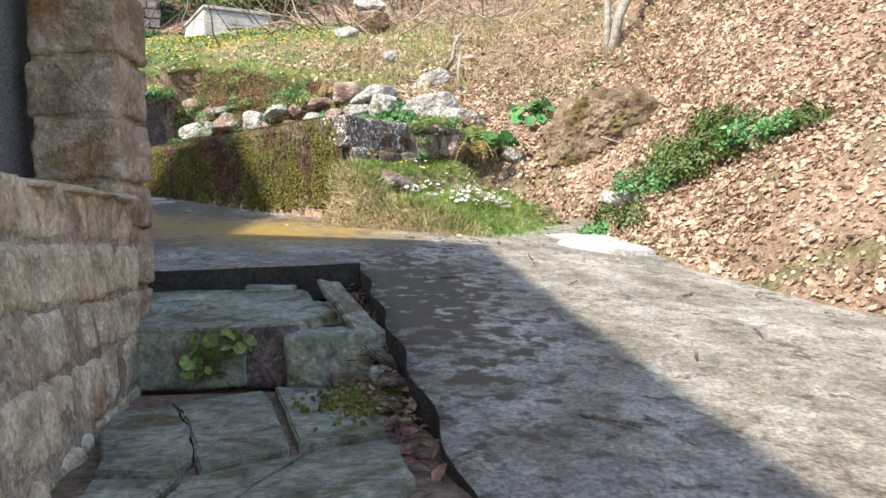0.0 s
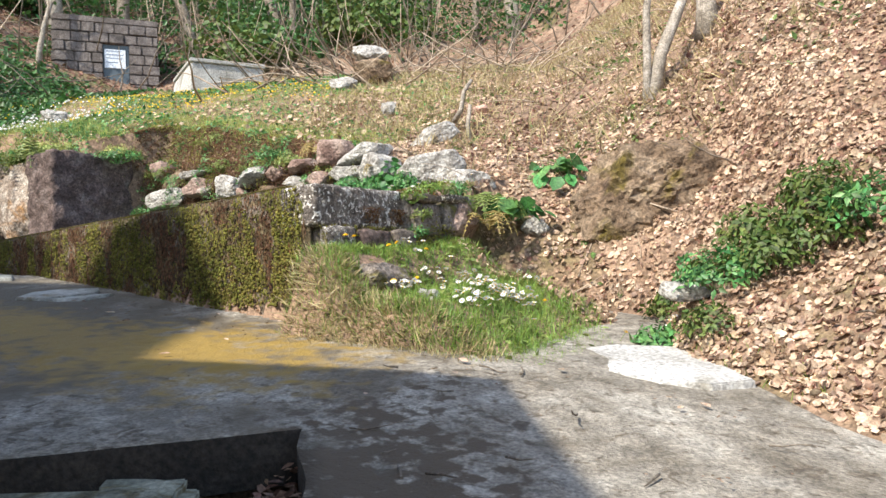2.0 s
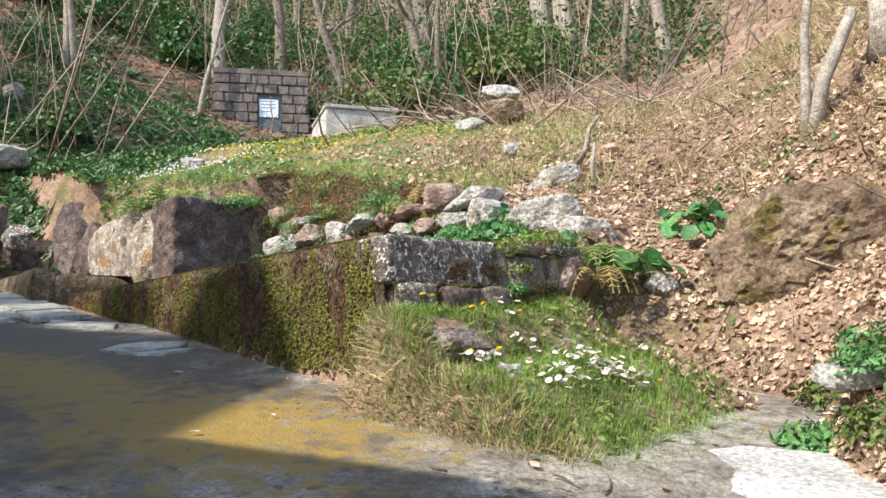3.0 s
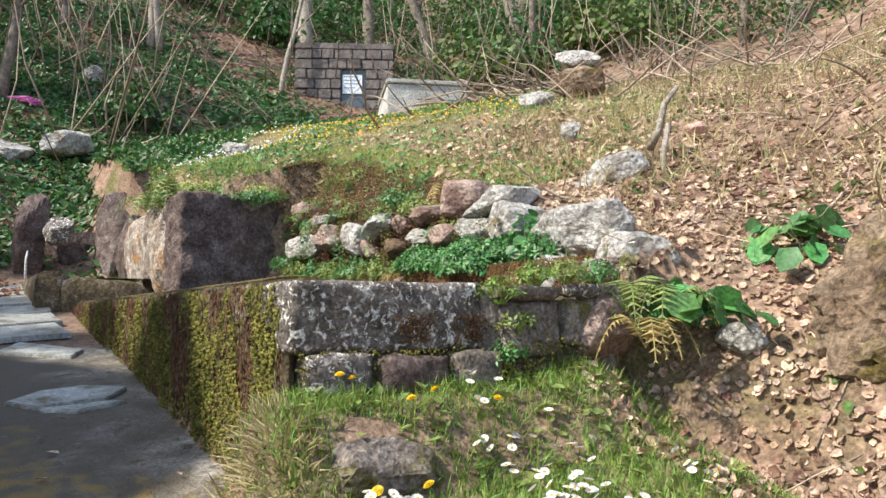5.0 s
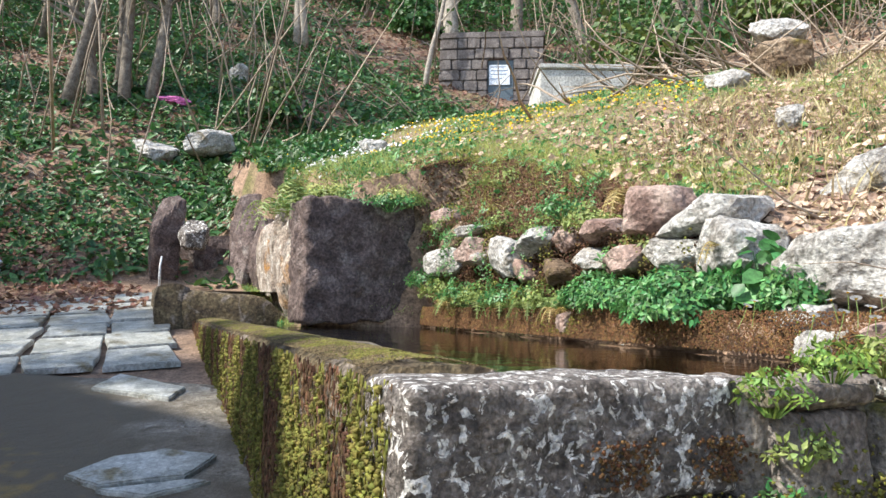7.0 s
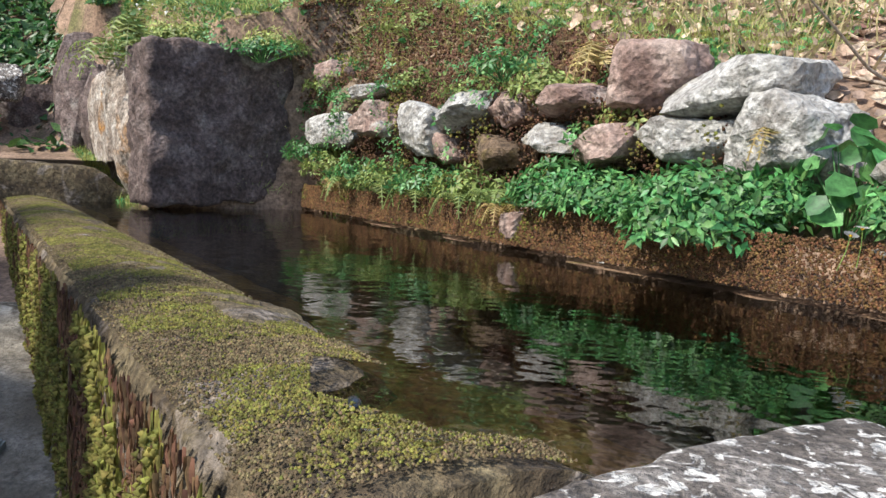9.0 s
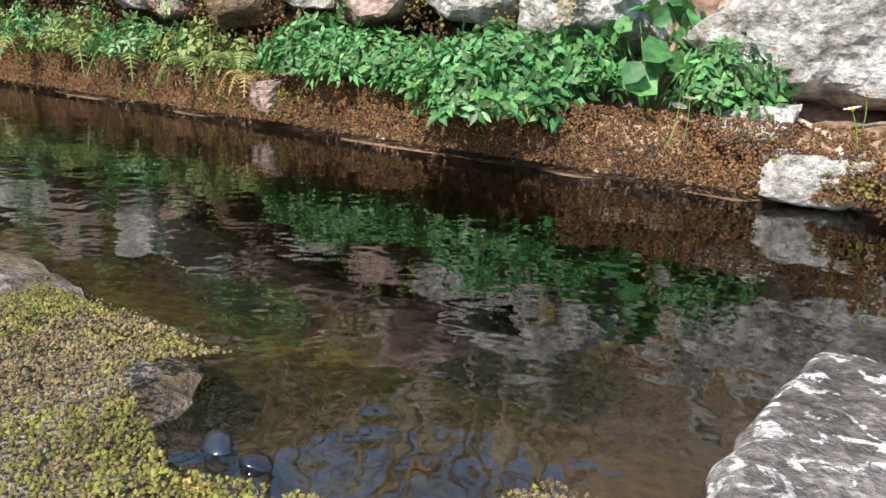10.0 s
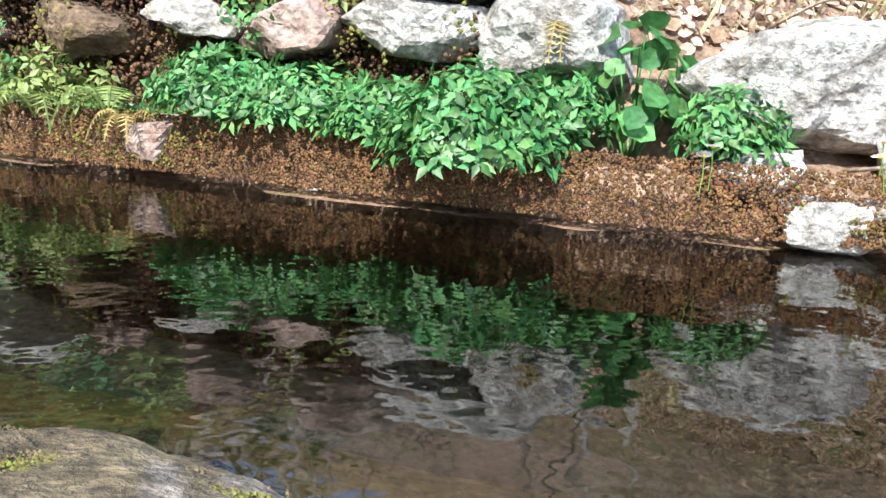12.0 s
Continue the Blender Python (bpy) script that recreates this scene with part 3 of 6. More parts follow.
def trough():
    t = tagged(new("stone_trough"), "long mossy stone washing trough full of clear water", "trough")

    def ring_wall(name, s0, s1, prof, label, mat=M_MOSSWALL, jag=0.02, ds=0.09, shift=lambda s: 0.0):
        """A wall along s with the profile (n, z); the wall's faces are uneven."""
        bm = bmesh.new()
        rows = []
        ss = np.linspace(s0, s1, max(2, int((s1 - s0) / ds)))
        for s in ss:
            row = []
            for n, z in prof:
                p = tp(s, n + shift(s), z)
                d = noise.noise(p * 2.3) * 1.2 + noise.noise(p * 7.0) * 0.8 + noise.noise(p * 19.0) * 0.6
                if name == "front_wall" and n > 6.0 and z > 2.1:
                    p.z -= 0.10 * math.exp(-((s - 5.44) / 0.16) ** 2) * min(1, (n - 6.0) / 0.1)
                row.append(bm.verts.new(p + Vector((0.543, 0.84, 0)) * d * jag + Vector((0, 0, 1)) * (noise.noise(p * 3.1 + Vector((9, 0, 0))) + 0.7 * noise.noise(p * 11.0)) * jag))
            rows.append(row)
        for r0, r1 in zip(rows, rows[1:]):
            for k in range(len(prof)):
                k2 = (k + 1) % len(prof)
                bm.faces.new((r0[k], r0[k2], r1[k2], r1[k]))
        bm.faces.new(rows[0])
        bm.faces.new(rows[-1][::-1])
        bmesh.ops.recalc_face_normals(bm, faces=bm.faces)
        return part(name, bm, mat, t, label, True)

    rim = [(5.905, 1.1), (5.895, 1.35), (5.88, 1.6), (5.872, 1.8), (5.868, 1.98), (5.872, 2.1), (5.88, 2.19), (5.905, 2.245), (5.94, 2.275), (5.98, 2.285), (6.02, 2.29), (6.065, 2.294), (6.11, 2.295), (6.145, 2.292), (6.18, 2.287), (6.21, 2.28), (6.24, 2.27), (6.265, 2.26), (6.29, 2.248), (6.34, 2.225), (6.385, 2.215), (6.44, 2.20), (6.48, 2.0), (6.48, 1.5), (6.48, 1.1)]
    ring_wall("front_wall", 5.09, 11.6, rim, "front wall draped in green and brown moss", jag=0.024, ds=0.035)
    shelf = [(6.275, 2.1), (6.275, 2.234), (6.33, 2.236), (6.40, 2.228), (6.475, 2.215), (6.50, 2.18), (6.50, 2.0)]
    ring_wall("silted_ledge", 5.11, 11.5, shelf, "ochre silt on the ledge under water", M_OCHRE, 0.010, 0.06)
    bm = bmesh.new()
    bmesh.ops.create_grid(bm, x_segments=12, y_segments=8, size=1)
    for v in bm.verts:
        v.co = tp(5.44 + v.co.x * 0.24, 6.16 + v.co.y * 0.14, 2.222 + 0.006 * noise.noise(v.co * 3))
    part("silted_ledge", bm, M_OCHRE, t, "", True)
    butt = [(5.88, 1.1), (5.872, 1.6), (5.868, 2.05), (5.87, 2.16), (5.88, 2.2), (5.89, 2.21), (5.90, 2.2), (5.905, 2.1), (5.905, 1.1)]
    ring_wall("front_wall", 4.80, 5.10, butt, "", jag=0.015, ds=0.06)
    up = [(5.50, 1.5), (5.47, 2.0), (5.47, 2.5), (5.50, 2.63), (5.60, 2.665), (5.72, 2.665), (5.80, 2.63), (5.83, 2.4), (5.83, 1.5)]
    ring_wall("upper_wall", 11.7, 14.9, up, "upper basin wall with pale lime streaks", M_MOSSWALL, 0.02, 0.12)
    # low wall with a lip between the two basins
    lip = rock_bm((0.34, 1.35, 1.3), 4, 5, 0.08, 4)
    o = part("overflow_lip", lip, M_MOSSWALL, t, "dripping lip stone between the basins", True)
    o.matrix_world = Matrix.Translation(tp(11.75, 6.3, 1.93)) @ pose(0, 0, 0, 0, 0, 147.1)
    # end wall under the slab and beyond it
    o = part("end_wall", block_bm((0.34, 1.9, 0.95), 9, 0.05, 0.03, 24), M_GREYROCK, t, "rough end wall of grey and reddish stones", True)
    o.matrix_world = Matrix.Translation(tp(4.94, 6.87, 1.53)) @ pose(0, 0, 0, 0, 0, 147.1)
    o = part("end_wall", block_bm((0.40, 0.92, 1.0), 19, 0.06, 0.035, 20), M_GREYROCK, t, "masonry end wall with moss and grass", True)
    o.matrix_world = Matrix.Translation(tp(4.90, 7.27, 1.735)) @ pose(0, 0, 0, 0, 0, 147.1)
    # inner back kerb just above the water
    kerb = [(7.70, 1.2), (7.70, 2.2), (7.705, 2.236), (7.735, 2.250), (7.95, 2.26), (7.95, 1.2)]
    ring_wall("back_kerb", 5.0, 10.6, kerb, "thin waterline kerb", M_BANK, 0.008, 0.15, lambda s: 0.05 * max(0, s - 6))
    fl = box(-3.4, -0.95, 0, 3.4, 0.7, 0.1)
    o = part("basin_floor", fl, M_BED, t, "dark silted bottom")
    o.matrix_world = Matrix.Translation(tp(8.4, 7.0, 1.62)) @ pose(0, 0, 0, 0, 0, 147.1)
    return t


TROUGH = trough()


def water_sheet(name, quad, z, label):
    pts = [tp(s, n, z) for s, n in quad]
    tagged(new(name, mesh_of(name, [tuple(p) for p in pts], [tuple(range(len(pts)))], M_WATER)), label, "water", "", "structure")


water_sheet("water", [(5.0, 6.1), (5.0, 7.9), (10.9, 8.3), (11.6, 6.9), (11.6, 6.1)], WATER, "clear still water reflecting the bank and bare trees")
water_sheet("water_upper", [(11.9, 5.7), (11.9, 6.9), (15.2, 6.9), (15.2, 5.7)], 2.60, "shallow water of the upper basin")

slab = tagged(new("trough_end_slab", bm_mesh("trough_end_slab", block_bm((0.38, 0.96, 0.31), 2, 0.03, 0.014, 40), M_LICHEN)), "heavy grey stone slab blotched with white lichen", "stone slab")
slab.matrix_world = Matrix.Translation(tp(4.91, 6.34, 2.115)) @ pose(0, 0, 0, 0, 0, 147.1)

BLK = tagged(new("dark_stone_block", bm_mesh("dark_stone_block", block_bm((0.6, 1.14, 1.22), 11, 0.03, 0.04, 34), M_DARKROCK)), "big dark brown squared boulder at the basin's end", "boulder")
BLK.matrix_world = Matrix.Translation(tp(10.78, 7.33, 2.9)) @ pose(0, 0, 0, 0, 0, 150)

for i, (s, n, z, size, seed, mt, lab) in enumerate([
        (11.55, 7.0, 2.85, (1.1, 0.55, 1.35), 21, M_LIME, "pale lime-streaked rock wall beside the upper basin"),
        (12.6, 7.0, 2.95, (1.3, 0.5, 1.35), 22, M_LIME, "pale lime-streaked rock wall beside the upper basin"),
        (13.7, 7.05, 3.0, (1.2, 0.5, 1.35), 27, M_LIME, "pale lime-streaked rock wall beside the upper basin"),
        (14.5, 7.05, 3.05, (1.2, 0.5, 1.3), 28, M_DARKROCK, "dark rock wall beside the spring"),
        (15.2, 6.95, 3.2, (0.9, 0.8, 1.9), 29, M_DARKROCK, "dark mossy rock beside the spring"),
        (15.75, 5.7, 3.4, (0.55, 0.55, 1.5), 23, M_DARKROCK, "dark stone pillar of the spring"),
        (15.4, 6.1, 3.5, (0.42, 0.52, 0.5), 24, M_LICHEN, "lichened stone spout block of the spring"),
        (16.2, 6.5, 2.8, (0.8, 1.1, 1.8), 25, M_DARKROCK, "dark wet stone behind the spout"),
        (16.8, 4.6, 2.9, (0.5, 1.35, 0.7), 26, M_DARKROCK, "low dark stone block by the leafy path end")]):
    rock("spring_stone" if i > 3 else "rock_wall_stone", tp(s, n, z), size, mt, lab, "stone", seed, (0, 0, 147), 12.0, 0.09)


# ---- hut and tank up the slope ----
def hut():
    h = tagged(new("stone_hut"), "small square grey stone reservoir hut with flat roof", "hut")
    m = Matrix.Translation((-11.45, 24.95, 8.05)) @ pose(0, 0, 0, 0, 0, 29)
    h.matrix_world = m
    rnd = random.Random(3)
    w, d, ht = 3.0, 3.2, 2.45
    part("core", box(-w / 2 + 0.06, 0.06, -0.6, w / 2 - 0.06, d, ht - 0.1), M_HUT, h)
    part("roof", box(-w / 2 - 0.04, -0.05, ht - 0.12, w / 2 + 0.04, d + 0.05, ht + 0.1, 0.04), M_HUT, h, "rough stone roof slab")
    courses = 8
    ch = (ht + 0.1) / courses
    for side in ("front", "left"):
        for k in range(courses):
            x = -w / 2 if side == "front" else 0.0
            end = w / 2 if side == "front" else d
            while x < end - 0.02:
                bw = min(rnd.uniform(0.28, 0.6), end - x)
                z0 = -0.2 + k * ch
                if side == "front" and x + bw > -0.13 and x < 0.62 and z0 + ch / 2 < 1.78:
                    if x < -0.13:
                        bw = -0.13 - x
                    else:
                        x = 0.62
                        continue
                lean = 0.05 * (courses - k) / courses
                pr = rnd.uniform(0.02, 0.07) + lean
                bm = box(x + 0.012, -pr, z0 + 0.012, x + bw - 0.012, 0.1, z0 + ch - 0.012, 0.02) if side == "front" else box(-w / 2 - pr, x + 0.012, z0 + 0.012, -w / 2 + 0.1, x + bw - 0.012, z0 + ch - 0.012, 0.02)
                part("stone", bm, M_HUT, h)
                x += bw
    part("door", box(-0.13, 0.03, -0.3, 0.62, 0.09, 1.78, 0.01), M_DOOR, h, "blue-grey metal door")
    door = h.children[-1]
    # dark solid strip drawn as the shade under the lintel
    part("lintel_shadow_gap", box(-0.13, -0.01, 1.70, 0.62, 0.05, 1.78), M_DARKROCK, h)
    sg = part("sign", box(-0.09, 0.0, 0.95, 0.52, 0.02, 1.55, 0.005), M_SIGN, door, "white notice with blue-grey lines")
    bm = bmesh.new()
    for z, x1 in ((1.47, 0.4), (1.36, 0.46), (1.25, 0.42), (1.12, 0.3)):
        box(-0.04, -0.006, z, x1, -0.003, z + 0.03, 0, bm)
    part("print", bm, M_SIGNTEXT, door)


hut()


def tank():
    t = tagged(new("concrete_tank"), "low weathered concrete tank in the grass", "tank")
    t.matrix_world = Matrix.Translation((-5.42, 16.74, 5.3)) @ pose(0, 0, 0, 0, 0, 35)
    bm = bmesh.new()
    w, d = 1.45, 1.6
    q = [(-0.02, 0, -0.6), (w, 0, -0.6), (w, d, -0.6), (-0.3, d, -0.6), (0.0, 0.0, 0.97), (w, 0, 0.97), (w, d, 0.97), (0.0, d, 0.97)]
    vs = [bm.verts.new(p) for p in q]
    for f in ((0, 1, 5, 4), (1, 2, 6, 5), (2, 3, 7, 6), (3, 0, 4, 7), (4, 5, 6, 7)):
        bm.faces.new([vs[i] for i in f])
    bmesh.ops.recalc_face_normals(bm, faces=bm.faces)
    bmesh.ops.bevel(bm, geom=bm.edges[:], offset=0.02, segments=2, affect="EDGES")
    part("body", bm, M_CONCRETE, t)
    part("lid", box(-0.03, -0.04, 0.97, w + 0.04, d + 0.02, 1.05, 0.015), M_CONCRETE, t, "thin concrete cover")
    for z in (0.12, 0.42, 0.70):
        part("board_mark", box(0.5, -0.012, z, w - 0.02, 0.0, z + 0.02), M_CONCRETE, t)


tank()


# ---- house at the lane's edge ----
def house():
    hs = tagged(new("old_house"), "old stone house with a rubble plinth wall and corner pillar", "house")

    def quadbox(name, base, top, z0, z1, mat, label="", jag=0.03, cuts=10):
        bm = bmesh.new()
        vs = [bm.verts.new((x, y, z0)) for x, y in base] + [bm.verts.new((x, y, z1)) for x, y in top]
        for f in ((3, 2, 1, 0), (4, 5, 6, 7), (0, 1, 5, 4), (1, 2, 6, 5), (2, 3, 7, 6), (3, 0, 4, 7)):
            bm.faces.new([vs[i] for i in f])
        bmesh.ops.subdivide_edges(bm, edges=bm.edges[:], cuts=cuts, use_grid_fill=True)
        bm.normal_update()
        for v in bm.verts:
            v.co += v.normal * (noise.noise(v.co * 3) * jag + noise.noise(v.co * 11) * jag * 0.5)
        return part(name, bm, mat, hs, label, True)

    base = [(-0.22, 1.0), (-1.15, 3.72), (-1.68, 3.72), (-1.68, 1.0)]
    top = [(-0.74, 1.0), (-1.13, 3.72), (-1.68, 3.72), (-1.68, 1.0)]
    quadbox("plinth", base, top, 0.1, 1.27, M_MORTAR, "rubble plinth with flaking plaster", 0.012, 30)
    rn = random.Random(21)
    z = 0.28
    while z < 1.24:
        hh = rn.uniform(0.13, 0.26)
        u = 0.0
        while u < 0.99:
            w = rn.uniform(0.05, 0.15)
            f0 = (z + hh / 2 - 0.1) / 1.17
            um = min(u + w / 2, 0.99)
            p0 = Vector(base[0]).lerp(Vector(base[1]), um)
            p1 = Vector(top[0]).lerp(Vector(top[1]), um)
            p = p0.lerp(p1, f0)
            o = part("stone", block_bm((0.10, w * 2.74, hh * rn.uniform(0.9, 0.99)), rn.random() * 90, 0.02, 0.012, 7), M_WALL, hs, "", True)
            o.matrix_world = pose(p.x - 0.045 + rn.uniform(-0.008, 0.012), p.y, z + hh / 2, rn.uniform(-6, 6), -18 * (1 - um), rn.uniform(7, 11))
            u += w
        z += hh
    quadbox("pillar", [(-1.17, 3.70), (-1.20, 4.02), (-1.56, 4.02), (-1.56, 3.70)], [(-1.17, 3.70), (-1.20, 4.02), (-1.56, 4.02), (-1.56, 3.70)], 0.0, 3.58, M_PILLAR, "squared stone corner pillar", 0.006, 30)
    quadbox("wall", [(-1.64, -6), (-1.64, 4.0), (-9, 4.0), (-9, -6)], [(-1.64, -6), (-1.64, 4.0), (-9, 4.0), (-9, -6)], -0.5, 3.6, M_RENDER, "grey rendered wall", 0.004, 8)
    # roof out of view, its eave slanted to set the shadow line on the lane
    bm = bmesh.new()
    pts = [(0.28, -6.4, 3.6), (-0.93, 4.08, 3.6), (-9.4, 4.08, 3.6), (-9.4, -6.4, 3.6), (-5.0, -6.4, 4.7), (-5.0, 4.08, 4.7)]
    vs = [bm.verts.new(p) for p in pts]
    for f in ((0, 1, 5, 4), (2, 3, 4, 5), (1, 2, 5), (3, 0, 4), (3, 2, 1, 0)):
        bm.faces.new([vs[i] for i in f])
    part("roof", bm, M_ROOF, hs)
    # tall block added out of view, only to shade the trough and lane
    quadbox("wall", [(-5.6, -6), (-5.6, 4.05), (-12, 4.05), (-12, -6)], [(-5.6, -6), (-5.6, 4.05), (-12, 4.05), (-12, -6)], -0.5, 8.6, M_RENDER, "unseen tall block added to shade the trough", 0.004, 8)
    for k, z in enumerate((0.72, 1.02, 1.30, 1.52, 1.82, 2.1, 2.45)):
        h = (0.30, 0.28, 0.22, 0.30, 0.28, 0.35, 0.4)[k]
        o = part("quoin", block_bm((0.41, 0.36, h - 0.018), 60 + k, 0.022, 0.014, 16), M_PILLAR, hs, "", True)
        o.matrix_world = pose(-1.375 + 0.012 * (k % 2), 3.86, z + h / 2 - 0.15)
    y = 1.4
    rnd = random.Random(8)
    while y < 3.7:
        l = rnd.uniform(0.22, 0.42)
        o = part("sill_stone", rock_bm((0.24, l, 0.045), y, 6, 0.06, 2), M_WALL, hs, "", True)
        o.matrix_world = pose(-0.86 - 0.12 * (y - 1), y + l / 2, 1.285, 0, 4, rnd.uniform(-4, 4))
        y += l
    return hs


HOUSE = house()


# ---- sunk terrace: flags and step ----
def flag(name, pts, z, th, mat, label, seed=0, tilt=(0, 0), category="paving stone", group="flagstones of the sunk terrace"):
    """A slab with the outline pts (x, y) on top at z."""
    bm = bmesh.new()
    cx, cy = sum(p[0] for p in pts) / len(pts), sum(p[1] for p in pts) / len(pts)
    rnd = random.Random(seed)
    ring = []
    for (x0, y0), (x1, y1) in zip(pts, pts[1:] + pts[:1]):
        for k in range(4):
            f = k / 4
            ring.append((x0 + (x1 - x0) * f + rnd.uniform(-1, 1) * 0.009, y0 + (y1 - y0) * f + rnd.uniform(-1, 1) * 0.009))
    top = [bm.verts.new((x - cx, y - cy, tilt[0] * (x - cx) + tilt[1] * (y - cy))) for x, y in ring]
    bm.faces.new(top)
    r = bmesh.ops.extrude_face_region(bm, geom=bm.faces[:])
    for v in r["geom"]:
        if isinstance(v, bmesh.types.BMVert):
            v.co.z -= th
    bmesh.ops.recalc_face_normals(bm, faces=bm.faces)
    eds = [e for e in bm.edges if all(v.co.z > tilt[0] * v.co.x + tilt[1] * v.co.y - th * 0.4 for v in e.verts)]
    bmesh.ops.bevel(bm, geom=eds, offset=0.008, segments=2, affect="EDGES")
    ob = new(name, bm_mesh(name, bm, mat, False))
    ob.location = (cx, cy, z)
    return tagged(ob, label, category, group)


FL = "grey-green slate flagstone of the sunk terrace"
for i, (pts, z) in enumerate([
        ([(-0.95, 3.15), (-0.76, 3.23), (-0.58, 2.90), (-0.40, 2.50), (-0.41, 2.33), (-0.62, 2.36), (-0.86, 2.85)], 0.425),
        ([(-0.80, 3.30), (-0.48, 3.53), (-0.13, 2.60), (-0.32, 2.36), (-0.60, 2.98)], 0.42),
        ([(-0.46, 3.58), (-0.10, 3.47), (0.13, 2.93), (0.16, 2.72), (-0.11, 2.62)], 0.425),
        ([(-0.03, 2.55), (0.18, 2.66), (0.29, 2.25), (0.24, 1.9), (-0.20, 1.9), (-0.10, 2.32)], 0.42),
        ([(-0.35, 2.32), (-0.06, 2.54), (-0.14, 2.14), (-0.24, 1.92), (-0.34, 1.95)], 0.415),
        ([(-0.62, 2.31), (-0.38, 2.30), (-0.37, 1.9), (-0.5, 1.88)], 0.415),
        ([(-0.45, 1.86), (0.28, 1.86), (0.36, 1.3), (-0.3, 1.25)], 0.41)]):
    flag("flagstone", pts, z, 0.06, M_SLATE, FL, i)
bm = box(-1.4, 0.6, 0.1, 0.5, 3.66, 0.385)
tagged(new("terrace_bed", bm_mesh("terrace_bed", bm, M_SOIL, False)), "mossy earth between the flagstones", "ground", "", "structure")
SL = "long worn slate slab laid on the step"
TL = (-0.06, 0.16)
flag("step_slab", [(-1.16, 3.70), (-0.64, 3.76), (-0.51, 3.86), (-0.32, 3.98), (-0.26, 4.09), (-0.40, 4.33), (-1.0, 4.13), (-1.25, 4.02)], 0.705, 0.05, M_SLATE, SL, 11, TL, group="step slabs")
flag("step_slab", [(-1.27, 4.08), (-1.0, 4.17), (-0.43, 4.38), (-0.54, 4.66), (-1.45, 4.47)], 0.75, 0.06, M_SLATE, SL, 12, TL, group="step slabs")
flag("step_slab", [(-1.48, 4.52), (-0.59, 4.71), (-0.62, 4.93), (-1.6, 4.80)], 0.765, 0.06, M_SLATE, SL, 13, TL, group="step slabs")
flag("step_slab", [(-0.95, 4.72), (-0.66, 4.76), (-0.68, 4.95), (-0.98, 4.93)], 0.79, 0.025, M_SLATE, "small broken slate piece on the step", 14, TL, group="step slabs")
o = flag("leaning_slate", [(-0.42, 4.34), (-0.30, 4.37), (0.02, 3.88), (0.15, 3.62), (0.06, 3.54), (-0.12, 3.80)], 0.655, 0.03, M_SLATE, "long thin slate propped along the lane's cut edge", 15, (-0.32, 0.26), "slate")
for at, size, mt, lab in [((-0.95, 3.86, 0.52), (0.62, 0.28, 0.26), M_SLATE, "dark stone riser under the step slab"), ((-0.55, 3.92, 0.52), (0.28, 0.28, 0.28), M_DARKROCK, "dark stone riser under the step slab"), ((-0.24, 3.86, 0.50), (0.42, 0.30, 0.27), M_SLATE, "pale green squared stone of the step")]:
    ob = new("riser_stone", bm_mesh("riser_stone", block_bm(size, at[0] * 9, 0.02, 0.008, 10), mt))
    ob.matrix_world = pose(*at, 0, 0, 5)
    tagged(ob, lab, "step stone")
rock("loose_slate", (0.06, 3.44, 0.47), (0.17, 0.16, 0.09), M_SLATE, "small pale slate lump by the lane's edge", "stone", 34, (10, 15, 30), 4, 0.08, 3)
bm = box(-1.6, 3.9, -0.2, -0.28, 4.9, 0.62)
tagged(new("terrace_fill", bm_mesh("terrace_fill", bm, M_SOIL, False)), "earth core of the step", "step", "", "structure")

# ---- loose and walled stones ----
W = "stones of the dry wall"
wall_stones = [
    # s, n, z, (along, deep, high), material, squareness
    (6.77, 8.14, 3.01, (0.48, 0.40, 0.32), M_REDROCK, 5), (6.36, 8.16, 2.96, (0.62, 0.42, 0.26), M_WHITEROCK, 2.6), (6.08, 8.10, 2.75, (0.46, 0.40, 0.36), M_WHITEROCK, 3),
    (5.40, 8.18, 2.64, (0.70, 0.54, 0.36), M_WHITEROCK, 3), (6.52, 8.08, 2.78, (0.50, 0.3, 0.19), M_WHITEROCK, 3.5), (6.92, 8.06, 2.75, (0.42, 0.34, 0.22), M_REDROCK, 6),
    (7.26, 8.14, 2.96, (0.54, 0.42, 0.18), M_REDROCK, 4), (7.30, 8.06, 2.78, (0.36, 0.34, 0.14), M_WHITEROCK, 4), (8.08, 8.06, 2.96, (0.46, 0.34, 0.24), M_WHITEROCK, 3),
    (7.70, 8.1, 2.95, (0.3, 0.3, 0.2), M_REDROCK, 4), (8.54, 8.04, 2.88, (0.60, 0.34, 0.32), M_WHITEROCK, 4), (9.10, 8.04, 2.94, (0.46, 0.32, 0.28), M_REDROCK, 4), (9.2, 8.08, 3.14, (0.5, 0.3, 0.12), M_WHITEROCK, 3),
    (9.70, 8.10, 3.10, (0.44, 0.3, 0.28), M_EARTHROCK, 4), (9.86, 8.02, 2.88, (0.72, 0.3, 0.26), M_WHITEROCK, 3), (8.3, 8.06, 2.74, (0.4, 0.3, 0.18), M_REDROCK, 4), (7.75, 8.06, 2.72, (0.4, 0.3, 0.2), M_EARTHROCK, 4),
    (10.1, 8.12, 3.3, (0.3, 0.3, 0.26), M_REDROCK, 3),
    (7.39, 7.93, 2.38, (0.36, 0.26, 0.16), M_REDROCK, 2.8), (5.50, 7.90, 2.42, (0.30, 0.24, 0.14), M_WHITEROCK, 3), (5.30, 7.83, 2.31, (0.28, 0.2, 0.15), M_WHITEROCK, 4), (5.0, 7.85, 2.36, (0.34, 0.3, 0.16), M_REDROCK, 3.5)]
